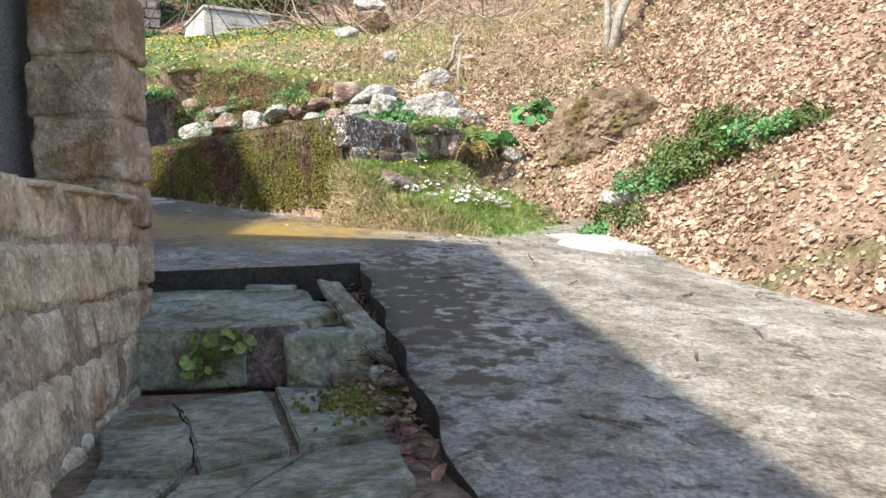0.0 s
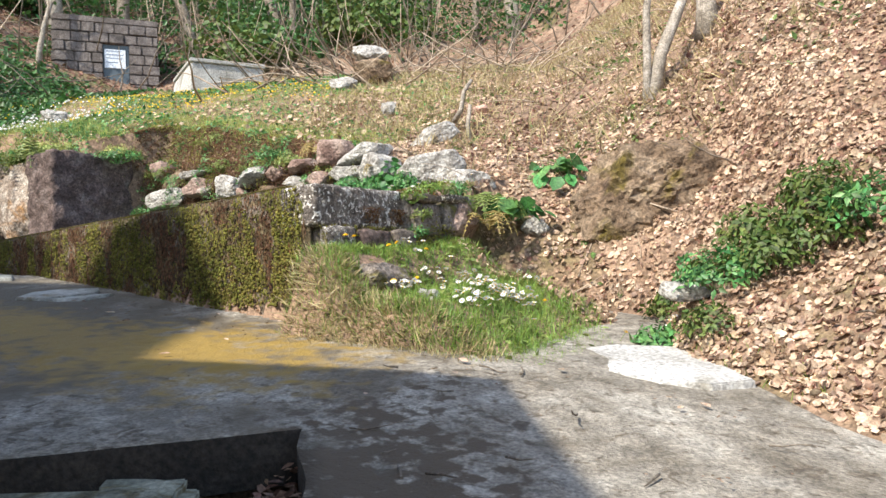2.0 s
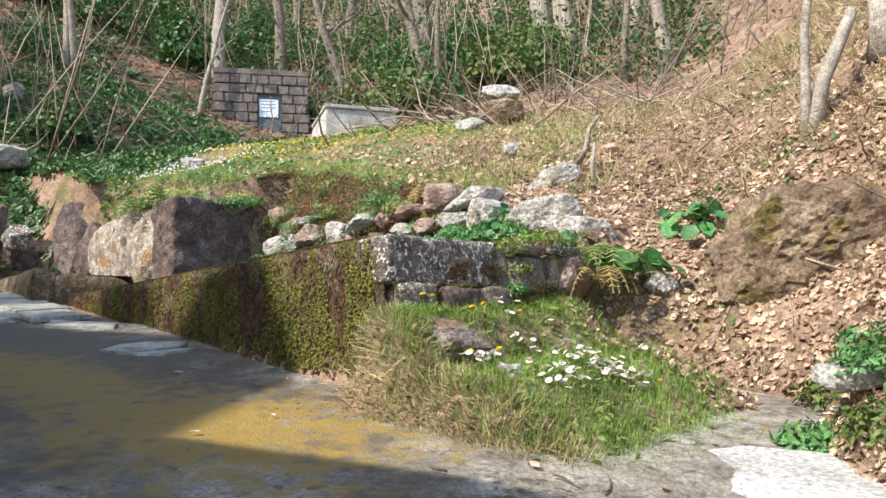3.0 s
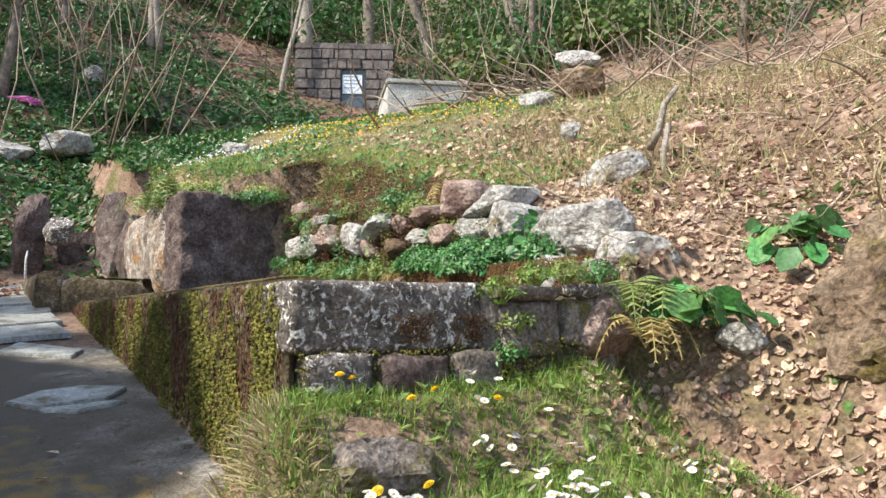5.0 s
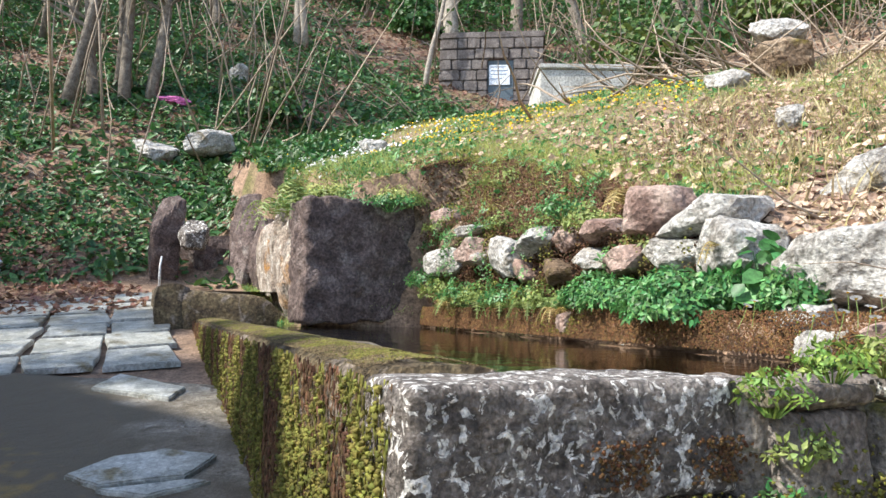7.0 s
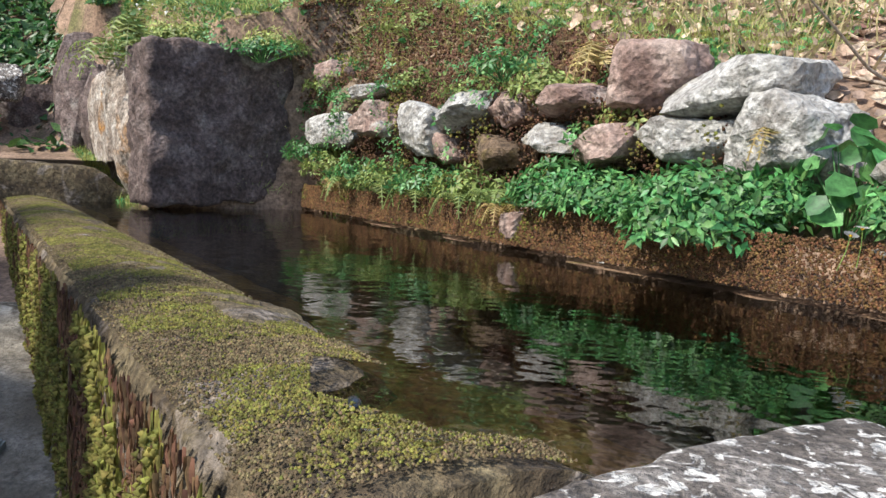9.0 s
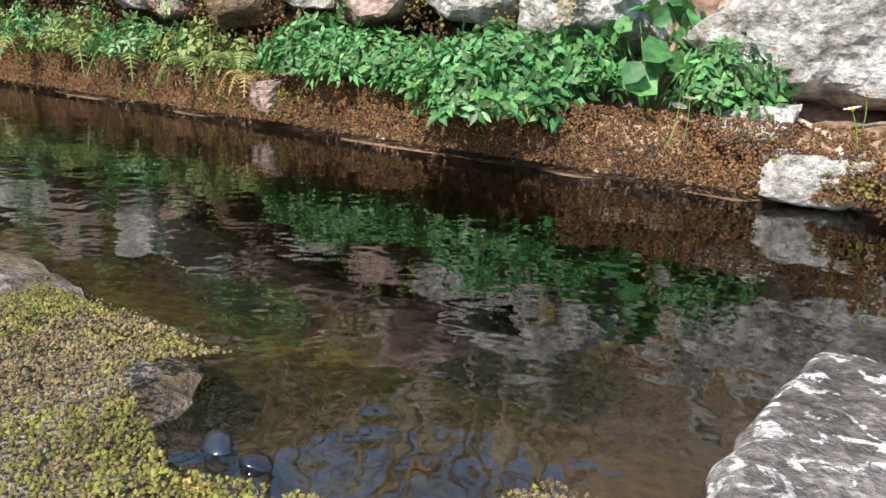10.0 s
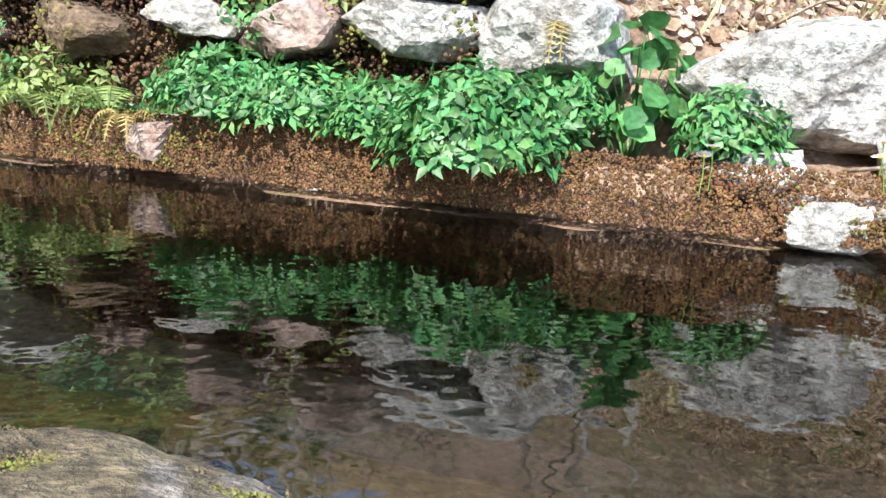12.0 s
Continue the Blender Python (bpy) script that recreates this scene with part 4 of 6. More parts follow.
for i, (s, n, z, size, mt, sq) in enumerate(wall_stones):
    rnd = random.Random(i)
    rock("wall_stone", tp(s, n, z), size, mt, {M_WHITEROCK: "pale grey lichened stone in the dry wall", M_REDROCK: "reddish brown stone in the dry wall", M_EARTHROCK: "tan earthy stone in the dry wall"}[mt], "stone", 40 + i, (rnd.uniform(-8, 8), rnd.uniform(-10, 10), 147 + rnd.uniform(-14, 14)), sq, 0.13, 4, W)
# facing stones of the end wall
for i, (n, z, w, h, mt) in enumerate([(6.06, 1.86, 0.30, 0.20, M_LICHEN), (6.42, 1.86, 0.34, 0.16, M_DARKROCK), (6.75, 1.86, 0.26, 0.17, M_GREYROCK), (7.08, 2.05, 0.34, 0.26, M_GREYROCK), (7.44, 2.08, 0.32, 0.24, M_GREYROCK), (7.1, 1.78, 0.36, 0.22, M_DARKROCK), (7.48, 1.80, 0.34, 0.24, M_GREYROCK), (7.05, 2.22, 0.4, 0.06, M_GREYROCK), (7.46, 2.235, 0.36, 0.06, M_LICHEN)]):
    ob = new("facing_stone", bm_mesh("facing_stone", block_bm((0.10, w, h), 80 + i, 0.03, 0.014, 8), mt))
    ob.matrix_world = Matrix.Translation(tp(4.70 - 0.015 * (i % 3), n, z)) @ pose(0, 0, 0, 0, 4, 147)
    tagged(ob, "grey-brown squared stone in the trough's end wall", "stone", "end wall stones")

for i, (x, y, z, size, mt, turn, sq, nm, lab) in enumerate([
        (1.78, 9.25, 2.22, (1.45, 0.9, 0.85), M_EARTHROCK, (0, -14, 8), 3.0, "boulder", "big earth-brown boulder capped with dry moss"),
        (1.50, 9.08, 1.68, (0.44, 0.32, 0.26), M_PINK, (0, 8, 12), 3.5, "pink_stone", "pinkish stone lying in fallen leaves"),
        (0.84, 9.22, 1.98, (0.26, 0.2, 0.17), M_WHITEROCK, (0, 10, 30), 3, "pale_stone", "small white stone in the leaf litter"),
        (1.72, 7.45, 1.36, (0.36, 0.24, 0.12), M_WHITEROCK, (10, 8, 10), 3, "pale_stone", "flat grey stone half sunk in leaves"),
        (-0.2, 10.85, 3.22, (0.62, 0.3, 0.26), M_WHITEROCK, (0, -30, 20), 3, "pale_stone", "white weathered rock on the slope"),
        (-0.31, 7.43, 1.55, (0.42, 0.30, 0.26), M_GREYROCK, (0, 0, 50), 8, "mound_stone", "squared grey stone set in the flowery mound"),
        (0.02, 7.15, 1.34, (0.18, 0.18, 0.26), M_WHITEROCK, (0, 0, 40), 4, "mound_stone", "pale upright stone at the mound's foot"),
        (0.25, 9.55, 2.42, (0.46, 0.4, 0.4), M_WHITEROCK, (0, 12, 60), 3, "pale_stone", "grey lichened stone on the bank"),
        (0.12, 9.0, 2.05, (0.5, 0.4, 0.45), M_REDROCK, (0, 0, 57), 4, "bank_stone", "grey-brown stone face beside the ferns"),
        (-1.92, 14.4, 4.88, (0.5, 0.35, 0.28), M_WHITEROCK, (0, 0, 20), 3.5, "pale_stone", "white angular rock on the upper slope"),
        (-1.62, 15.5, 5.72, (0.62, 0.45, 0.36), M_WHITEROCK, (0, 8, 10), 3.5, "pale_stone", "white rock balanced on another stone"),
        (-1.6, 15.5, 5.38, (0.75, 0.55, 0.46), M_EARTHROCK, (0, 0, 10), 3, "rock", "brown rock under a white one"),
        (-6.85, 14.35, 4.72, (0.42, 0.3, 0.3), M_WHITEROCK, (0, 10, 30), 3.5, "pale_stone", "white rock among daisies on the lawn edge"),
        (-13.6, 15.3, 5.5, (1.5, 0.8, 0.55), M_WHITEROCK, (0, 5, -20), 3.5, "outcrop", "pale rock outcrop in ground ivy"),
        (-12.5, 15.9, 5.75, (0.95, 0.6, 0.55), M_WHITEROCK, (0, -5, 30), 3.5, "outcrop", "pale rock outcrop in ground ivy"),
        (-15.6, 19.1, 8.5, (0.6, 0.45, 0.5), M_WHITEROCK, (0, 0, 10), 3, "outcrop", "grey stone on the wooded slope"),
        (0.35, 11.9, 3.75, (0.2, 0.16, 0.12), M_PINK, (0, 0, 10), 3, "pink_stone", "small pinkish stone on the leafy slope"),
        (-0.9, 12.3, 3.95, (0.22, 0.2, 0.2), M_WHITEROCK, (0, 0, 10), 3, "pale_stone", "small pale stone on the slope")]):
    rock(nm, (x, y, z), size, mt, lab, "boulder" if max(size) > 1 else "stone", 100 + i, turn, sq, 0.24 if nm == "boulder" else 0.14, 5 if nm == "boulder" else 4)

# flat wet slates on the lane by the trough
for i, (pts, dz) in enumerate([([(-3.5, 8.2), (-3.25, 8.22), (-3.0, 8.55), (-3.12, 8.84), (-3.42, 8.72), (-3.55, 8.5)], 0.03), ([(-3.22, 8.2), (-2.95, 8.3), (-2.86, 8.6), (-2.98, 8.52)], 0.025),
                               ([(-5.0, 9.2), (-4.3, 9.35), (-4.45, 9.6), (-5.2, 9.55)], 0.03)]):
    cx, cy = sum(p[0] for p in pts) / len(pts), sum(p[1] for p in pts) / len(pts)
    flag("lane_slate", pts, float(road_z(cx, cy)) + dz, 0.05, M_WETSLATE, "flat slate set in the wet lane, paled for sky sheen", 60 + i, (-0.08, 0.139), group="slates in the lane")
for i in range(6):
    for k in range(4):
        s0, n0 = 9.9 + i * 0.72, 3.2 + k * 0.62
        rnd = random.Random(i * 9 + k)
        q = [tp(s0 + a + rnd.uniform(-0.05, 0.05), n0 + b + rnd.uniform(-0.05, 0.05)) for a, b in ((0, 0), (0.66, 0), (0.66, 0.56), (0, 0.56))]
        c = sum(q, Vector((0, 0, 0))) / 4
        flag("lane_slate", [(p.x, p.y) for p in q][::-1], float(road_z(c.x, c.y)) + rnd.uniform(0.012, 0.03), 0.05, M_WETSLATE, "flat slate paving the lane's upper end, paled for sky sheen", 200 + i * 9 + k, (-0.08, 0.139), group="slates in the lane")

for k, (s, n) in enumerate([(5.511, 6.149), (5.456, 6.151)]):
    rock("black_shell", tp(s, n, 2.245), (0.052, 0.034, 0.026), M_SHELL, "glossy black mussel shell on the trough's wet corner", "shell", 150 + k, (10, -15, 140 + 30 * k), 2.2, 0.05, 3, "black shells")
for ob in [o for o in bpy.data.objects if o.name.startswith("black_shell")]:
    ob.data.polygons.foreach_set("use_smooth", [True] * len(ob.data.polygons))
# thin stream from the spout and the magenta cloth on the slope
rock("magenta_cloth", (-15.2, 16.9, 7.18), (1.1, 0.5, 0.22), M_MAGENTA, "crumpled magenta cloth lying on the slope", "cloth", 160, (0, 8, 20), 2.4, 0.3)
rock("white_bag", (-11.75, 11.4, 2.95), (0.5, 0.4, 0.5), M_PLASTIC, "crumpled white bag beside the path", "bag", 161, (0, 0, 20), 2.6, 0.25)
st = tube([tp(15.05, 5.62, 3.14), tp(15.03, 5.6, 3.0), tp(15.0, 5.6, 2.6)], [0.012, 0.016, 0.022], 8)
tagged(new("spring_stream", bm_mesh("spring_stream", st, M_PLASTIC)), "thin stream of water falling from the spout", "water jet")


# ---- plants ----
def plant_cluster(name, centre, radii, count, size, mat, label, seed, flat=0.5, category="plant", lobed=False):
    """A low leafy plant: stems from one root, leaves over a domed crown."""
    rng = np.random.default_rng(seed)
    root = tagged(new(name), label, category)
    root.location = centre
    a = rng.uniform(0, 2 * np.pi, count)
    r = np.sqrt(rng.uniform(0, 1, count))
    h = rng.uniform(0.25, 1, count) * np.sqrt(np.maximum(0.05, 1 - r * r * 0.9))
    p = np.stack([r * np.cos(a) * radii[0], r * np.sin(a) * radii[1], h * radii[2]], 1)
    out = np.stack([np.cos(a) * r, np.sin(a) * r, 0.55 + 0 * a], 1)
    g = scatter("leaves", TRIO_V if lobed else ROUND_V, TRIO_F if lobed else LEAF_F, p, turns_for(count, flat, out), size * (2.0 if lobed else 1) * rng.uniform(0.6, 1.25, count), mat, "", "", "stuff")
    g.parent = root
    bm = bmesh.new()
    for k in range(0, count, max(1, count // 16)):
        q = Vector(p[k])
        tube([(q.x * 0.15, q.y * 0.15, -0.03), (q.x * 0.6, q.y * 0.6, q.z * 0.6), tuple(q)], [0.004, 0.003, 0.002], 4, bm)
    part("stem_tangle", bm, mat, root)["kind"] = "stuff"
    return root


def fern_bm(fronds, length, seed, droop=0.5):
    rnd = random.Random(seed)
    bm = bmesh.new()
    for f in range(fronds):
        a = rnd.uniform(0, 2 * math.pi)
        L = length * rnd.uniform(0.7, 1.1)
        d = Vector((math.cos(a), math.sin(a), 0))
        side = Vector((-d.y, d.x, 0))
        steps = 14
        pts = [d * (L * k / steps) * 0.9 + Vector((0, 0, L * (0.75 * math.sin(k / steps * 2.3) - droop * (k / steps) ** 2))) for k in range(steps + 1)]
        tube(pts, [0.003] * (steps + 1), 3, bm)
        for k in range(2, steps + 1):
            w = L * 0.30 * math.sin(math.pi * min(1, (k / steps) * 0.85 + 0.12)) + 0.004
            t = (pts[k] - pts[k - 1]).normalized() * L / steps * 0.42
            for sgn in (-1, 1):
                tip = pts[k] + side * sgn * w + t * 1.6 - Vector((0, 0, w * 0.25))
                v = [bm.verts.new(q) for q in (pts[k] - t * 0.9, pts[k] + t * 0.9, tip)]
                bm.faces.new(v)
    return bm


def fern(at, n, length, mat, seed, droop=0.5):
    ob = new("fern", bm_mesh("fern", fern_bm(n, length, seed, droop), mat, False))
    ob.location = at
    tagged(ob, "small fern with drooping fronds" if mat is M_FERN else "yellowing fern with drooping fronds", "fern")


LB = "bright green leafy herb on the mossy ledge"
plant_cluster("leafy_herb", tp(7.1, 7.92, 2.47), (0.26, 0.18, 0.22), 460, 0.036, M_HERB, LB, 1, lobed=True)
plant_cluster("leafy_herb", tp(6.82, 7.92, 2.45), (0.30, 0.18, 0.20), 480, 0.036, M_HERB, LB, 2, lobed=True)
plant_cluster("leafy_herb", tp(6.52, 7.90, 2.43), (0.22, 0.16, 0.18), 380, 0.036, M_HERB, LB, 3, lobed=True)
plant_cluster("leafy_herb", tp(6.23, 7.82, 2.38), (0.28, 0.24, 0.30), 700, 0.04, M_HERB, "large bright green herb hanging over the water", 4, 0.6, lobed=True)
plant_cluster("leafy_herb", tp(6.02, 7.92, 2.47), (0.16, 0.14, 0.20), 210, 0.036, M_HERB, LB, 5, lobed=True)
plant_cluster("broadleaf_plant", tp(5.83, 8.0, 2.46), (0.16, 0.14, 0.36), 60, 0.10, M_HERB, "tall broad-leaved green plant between pale stones", 6)
plant_cluster("leafy_herb", tp(5.56, 7.9, 2.45), (0.15, 0.14, 0.22), 240, 0.036, M_HERB, LB, 7, lobed=True)
for i, (s, n, z, r, c) in enumerate([(7.8, 7.92, 2.46, 0.25, 120), (8.3, 7.93, 2.47, 0.3, 150), (8.8, 7.95, 2.48, 0.3, 160), (9.3, 7.97, 2.5, 0.3, 160), (9.8, 7.98, 2.54, 0.3, 160), (10.2, 7.95, 2.65, 0.25, 140), (7.5, 8.1, 2.98, 0.18, 110), (10.2, 8.2, 3.3, 0.25, 90), (9.3, 8.4, 3.55, 0.3, 100)]):
    plant_cluster("trailing_herb", tp(s, n, z), (r, 0.16, 0.2), c, 0.036, M_HERB if i % 2 else M_FERN, "small trailing green herb on the stony bank", 20 + i, 0.7, lobed=True)
for i in range(16):
    q = random.Random(700 + i)
    plant_cluster("trailing_herb", tp(10.35 + 0.1 * i, 7.75 - 0.055 * i + q.uniform(-0.2, 0.2), 3.5 + 0.01 * i + q.uniform(-0.1, 0.06)), (q.uniform(0.22, 0.4), 0.24, 0.16), 130, 0.036, (M_HERB, M_FERN, M_LAWN)[i % 3], "green herbs and grass trailing over the dark block", 720 + i, 0.8, lobed=True)
for i, (n, z) in enumerate([(6.88, 2.2), (6.98, 2.05), (6.92, 1.9), (7.1, 2.28), (7.3, 2.3), (7.5, 2.3), (6.95, 1.75), (7.6, 2.1)]):
    plant_cluster("trailing_herb", tp(4.66, n, z), (0.11, 0.11, 0.10), 70, 0.026, (M_GRASS, M_FERN, M_HERB)[i % 3], "small green herb growing from the end wall", 800 + i, 0.8, lobed=True)
for i in range(12):
    q = random.Random(740 + i)
    plant_cluster("trailing_herb", tp(10.3 - 0.32 * i, 8.02 + q.uniform(0, 0.2), 3.36 - 0.035 * i + q.uniform(-0.35, 0.06)), (q.uniform(0.14, 0.28), 0.16, 0.14), 90, 0.034, (M_HERB, M_FERN)[i % 2], "small green herb rooted in the earthy bank", 760 + i, 0.8, lobed=True)
for i, (s, n, z, L, m) in enumerate([(7.78, 7.80, 2.42, 0.20, M_FERN), (7.5, 7.82, 2.44, 0.18, M_FERN), (7.42, 7.8, 2.4, 0.15, M_DEADFERN), (8.3, 7.84, 2.42, 0.22, M_FERN), (8.8, 7.86, 2.42, 0.24, M_FERN), (9.3, 7.88, 2.44, 0.22, M_FERN), (9.6, 7.9, 2.44, 0.2, M_DEADFERN), (7.2, 8.2, 3.1, 0.25, M_DEADFERN), (11.3, 6.85, 3.45, 0.5, M_FERN), (11.8, 6.8, 3.4, 0.55, M_FERN), (11.0, 6.9, 3.5, 0.45, M_FERN), (12.3, 6.8, 3.45, 0.5, M_FERN), (6.05, 7.95, 2.72, 0.16, M_DEADFERN)]):
    fern(tp(s, n, z), 7, L, m, 300 + i, 0.75)
for i, (x, y, z, L, m) in enumerate([(0.30, 8.88, 2.12, 0.36, M_FERN), (0.42, 8.75, 1.95, 0.30, M_DEADFERN), (0.50, 9.0, 2.1, 0.3, M_FERN)]):
    fern((x, y, z), 8, L, m, 340 + i, 0.7)
plant_cluster("broadleaf_plant", (0.62, 9.12, 2.08), (0.30, 0.26, 0.16), 40, 0.17, M_HERB, "dark green broad-leaved plant on the earthy bank", 50)
plant_cluster("broadleaf_plant", (1.12, 9.75, 2.45), (0.28, 0.28, 0.22), 60, 0.15, M_HERB, "dark green broad-leaved plant on the leafy slope", 51)
plant_cluster("step_plant", (-0.72, 3.70, 0.56), (0.16, 0.12, 0.10), 24, 0.09, M_FERN, "small green plant growing from the step", 52)
plant_cluster("step_plant", (-0.86, 3.69, 0.47), (0.09, 0.08, 0.06), 9, 0.07, M_FERN, "tiny green plant growing under the step", 53)
for i, (x, y) in enumerate([(1.95, 7.35), (2.25, 7.25), (2.5, 7.1), (2.75, 6.9), (2.3, 7.55), (2.65, 7.35), (3.0, 6.75), (1.75, 8.1), (2.0, 7.9), (1.5, 7.3), (1.75, 6.95), (3.15, 6.6)]):
    big = 0.3 if i < 6 else 0.18
    plant_cluster("nettle_clump", (x, y, float(ground_z(x, y)) - 0.02), (big, big, big * 1.1), 200 if i < 6 else 90, 0.055, M_BUSH if i % 3 else M_HERB, "bushy green weeds at the lane's edge", 60 + i, 0.6, lobed=True)


# ---- flowers of the mound ----
def daisy():
    d = tagged(new("daisy"), "white daisy with a yellow centre", "flower", "daisies on the mound")
    bm = bmesh.new()
    for k in range(12):
        a = k * math.pi / 6
        c, s = math.cos(a), math.sin(a)
        v = [bm.verts.new((c * r - s * w, s * r + c * w, z)) for r, w, z in ((0.004, -0.002, 0.0), (0.018, -0.0045, 0.003), (0.021, 0, 0.004), (0.018, 0.0045, 0.003), (0.004, 0.002, 0.0))]
        bm.faces.new(v)
    part("petals", bm, M_PETAL, d, "white petals")
    bm = bmesh.new()
    bmesh.ops.create_icosphere(bm, subdivisions=1, radius=0.006)
    part("centre", bm, M_YELLOW, d, "yellow centre", True)
    part("stem", tube([(0, 0, 0), (0.004, 0, -0.05), (0.002, 0.003, -0.11)], [0.0015] * 3, 4), M_GRASS, d)
    return d


def dandelion():
    d = tagged(new("dandelion"), "full yellow dandelion bloom", "flower", "dandelions on the mound")
    bm = bmesh.new()
    for ring, (n, r, z) in enumerate(((16, 0.021, 0.0), (14, 0.016, 0.005), (10, 0.010, 0.009))):
        for k in range(n):
            a = k * 2 * math.pi / n + ring
            c, s = math.cos(a), math.sin(a)
            bm.faces.new([bm.verts.new((c * q - s * w, s * q + c * w, zz)) for q, w, zz in ((0.002, -0.001, z), (r, -0.0035, z + 0.004), (r * 1.05, 0.0035, z + 0.004), (0.002, 0.001, z))])
    part("petals", bm, M_YELLOW, d)
    part("stem", tube([(0, 0, 0), (0.004, 0, -0.06), (0.0, 0.003, -0.12)], [0.002] * 3, 4), M_GRASS, d)
    return d


def on_ground(x, y, up=0.0):
    return float(ground_z(x, y)) + up


D, Y = daisy(), dandelion()
rnd = random.Random(12)
spots = []
for cx, cy, r, k in ((0.48, 7.52, 0.16, 40), (0.36, 7.19, 0.16, 26), (0.07, 7.81, 0.12, 12), (-0.11, 7.14, 0.1, 18), (-0.29, 7.25, 0.06, 6), (-1.41, 10.25, 0.12, 12), (-0.14, 7.96, 0.1, 8), (0.7, 8.04, 0.1, 8), (0.66, 7.6, 0.12, 14), (0.2, 8.05, 0.14, 12), (0.25, 7.09, 0.08, 6), (0.39, 7.58, 0.12, 14), (0.54, 7.42, 0.12, 12), (1.67, 7.45, 0.12, 8), (0.0, 9.3, 0.14, 8), (0.27, 9.1, 0.14, 6)):
    for _ in range(k):
        spots.append((rnd.gauss(cx, r * 0.6), rnd.gauss(cy, r * 0.6)))
first = True
for x, y in spots:
    m = pose(x, y, on_ground(x, y, rnd.uniform(0.06, 0.11)), rnd.uniform(0, 50), rnd.uniform(-18, 18), rnd.uniform(0, 360))
    if first:
        D.matrix_world, first = m, False
    else:
        copy_thing(D, m)
for s, n, z in [(5.05, 7.75, 2.5)] * 4 + [(4.95, 7.55, 2.45)] * 5 + [(5.62, 7.80, 2.5)] * 2 + [(4.8, 7.8, 2.38)] * 5:
    p = tp(s + rnd.gauss(0, 0.12), n + rnd.gauss(0, 0.06), z + rnd.uniform(-0.02, 0.06))
    copy_thing(D, pose(*p, rnd.uniform(-30, 10), rnd.uniform(-18, 18), 0))
first = True
for x, y in [(-0.58, 7.54), (-0.52, 7.54), (-0.24, 7.72), (-0.28, 7.59), (-0.05, 7.93), (-0.06, 7.29), (-0.2, 7.18), (0.8, 7.59), (1.3, 7.3)]:
    m = pose(x, y, on_ground(x, y, 0.11), rnd.uniform(0, 45), rnd.uniform(-15, 15), rnd.uniform(0, 360))
    if first:
        Y.matrix_world, first = m, False
    else:
        copy_thing(Y, m)


# ---- ground cover ----
def cover(name, n, where, keep, template, faces, size, tilt, mat, label, category, lift=0.0, follow=True, spread=0.5):
    """n pieces over the box where = (x0, x1, y0, y1); keep(x, y, s, n) gives the odds."""
    x = RNG.uniform(where[0], where[1], n * 2)
    y = RNG.uniform(where[2], where[3], n * 2)
    s, m = -0.84 * x + 0.543 * y, 0.543 * x + 0.84 * y
    k = RNG.uniform(0, 1, n * 2) < keep(x, y, s, m)
    x, y = x[k][:n], y[k][:n]
    at = np.stack([x, y, ground_z(x, y) + lift], 1)
    up = ground_normal(x, y) if follow else None
    if up is not None:
        up[:, :2] = np.clip(up[:, :2], -1.6, 1.6)
    return scatter(name, template, faces, at, turns_for(len(x), tilt, up), size * RNG.uniform(1 - spread, 1 + spread, len(x)), mat, label, category)


def cover_sn(name, n, box_sn, template, faces, size, tilt, mat, label, category, lift=0.0, odds=None):
    """The same over a strip of the bank, in trough coordinates."""
    s, m = RNG.uniform(box_sn[0], box_sn[1], n), RNG.uniform(box_sn[2], box_sn[3], n)
    x, y = -0.84 * s + 0.543 * m, 0.543 * s + 0.84 * m
    if odds is not None:
        k = RNG.uniform(0, 1, n) < odds(x, y)
        x, y = x[k], y[k]
    up = ground_normal(x, y)
    up[:, :2] = np.clip(up[:, :2], -2.5, 2.5)
    return scatter(name, template, faces, np.stack([x, y, ground_z(x, y) + lift], 1), turns_for(len(x), tilt, up), size * RNG.uniform(0.5, 1.5, len(x)), mat, label, category)


def patch(x, y, f, seed):
    return np.clip(0.5 + 1.3 * lumps(x * f, y * f, seed), 0, 1)


SLOPE = lambda x, y, s, n: ((s < 4.9) | (n > 8.25)) & ~((s > 2.6) & (s < 4.9) & (n < 7.2) & (n > 5.2)) & (ground_z(x, y) > road_z(x, y) + 0.01)
cover("leaf_litter", 48000, (-0.3, 6, 3, 11), lambda x, y, s, n: SLOPE(x, y, s, n) * (0.08 + 0.4 * (blots(x, y, 0.9, 31) > 0.5) + 0.75 * np.exp(-((x - 1.6) ** 2 + (y - 7.6) ** 2) / 5)), OAK_V, LEAF_F, 0.042, 0.9, M_LITTER, "dry tan beech leaves covering the slope", "leaf litter", 0.015)
cover("leaf_litter", 11000, (-3, 9, 9, 17), lambda x, y, s, n: SLOPE(x, y, s, n) * (x > -2.5 + 0.2 * (y - 10)) * (0.2 + 0.8 * patch(x, y, 0.7, 2.0)), OAK_V, LEAF_F, 0.055, 0.5, M_LITTER, "dry tan leaves scattered up the slope", "leaf litter", 0.015)
cover("dark_leaf_litter", 9000, (-2, 6, 6, 14), lambda x, y, s, n: SLOPE(x, y, s, n) * patch(x, y, 0.9, 4.0), OAK_V, LEAF_F, 0.05, 0.5, M_DARKLITTER, "older brown leaves in the litter", "leaf litter", 0.01)
cover("forest_litter", 20000, (-30, 6, 15, 40), lambda x, y, s, n: (s > 16) | (y > 18), LEAF_V, LEAF_F, 0.11, 0.6, M_DARKLITTER, "brown leaf litter under the trees", "leaf litter", 0.02)
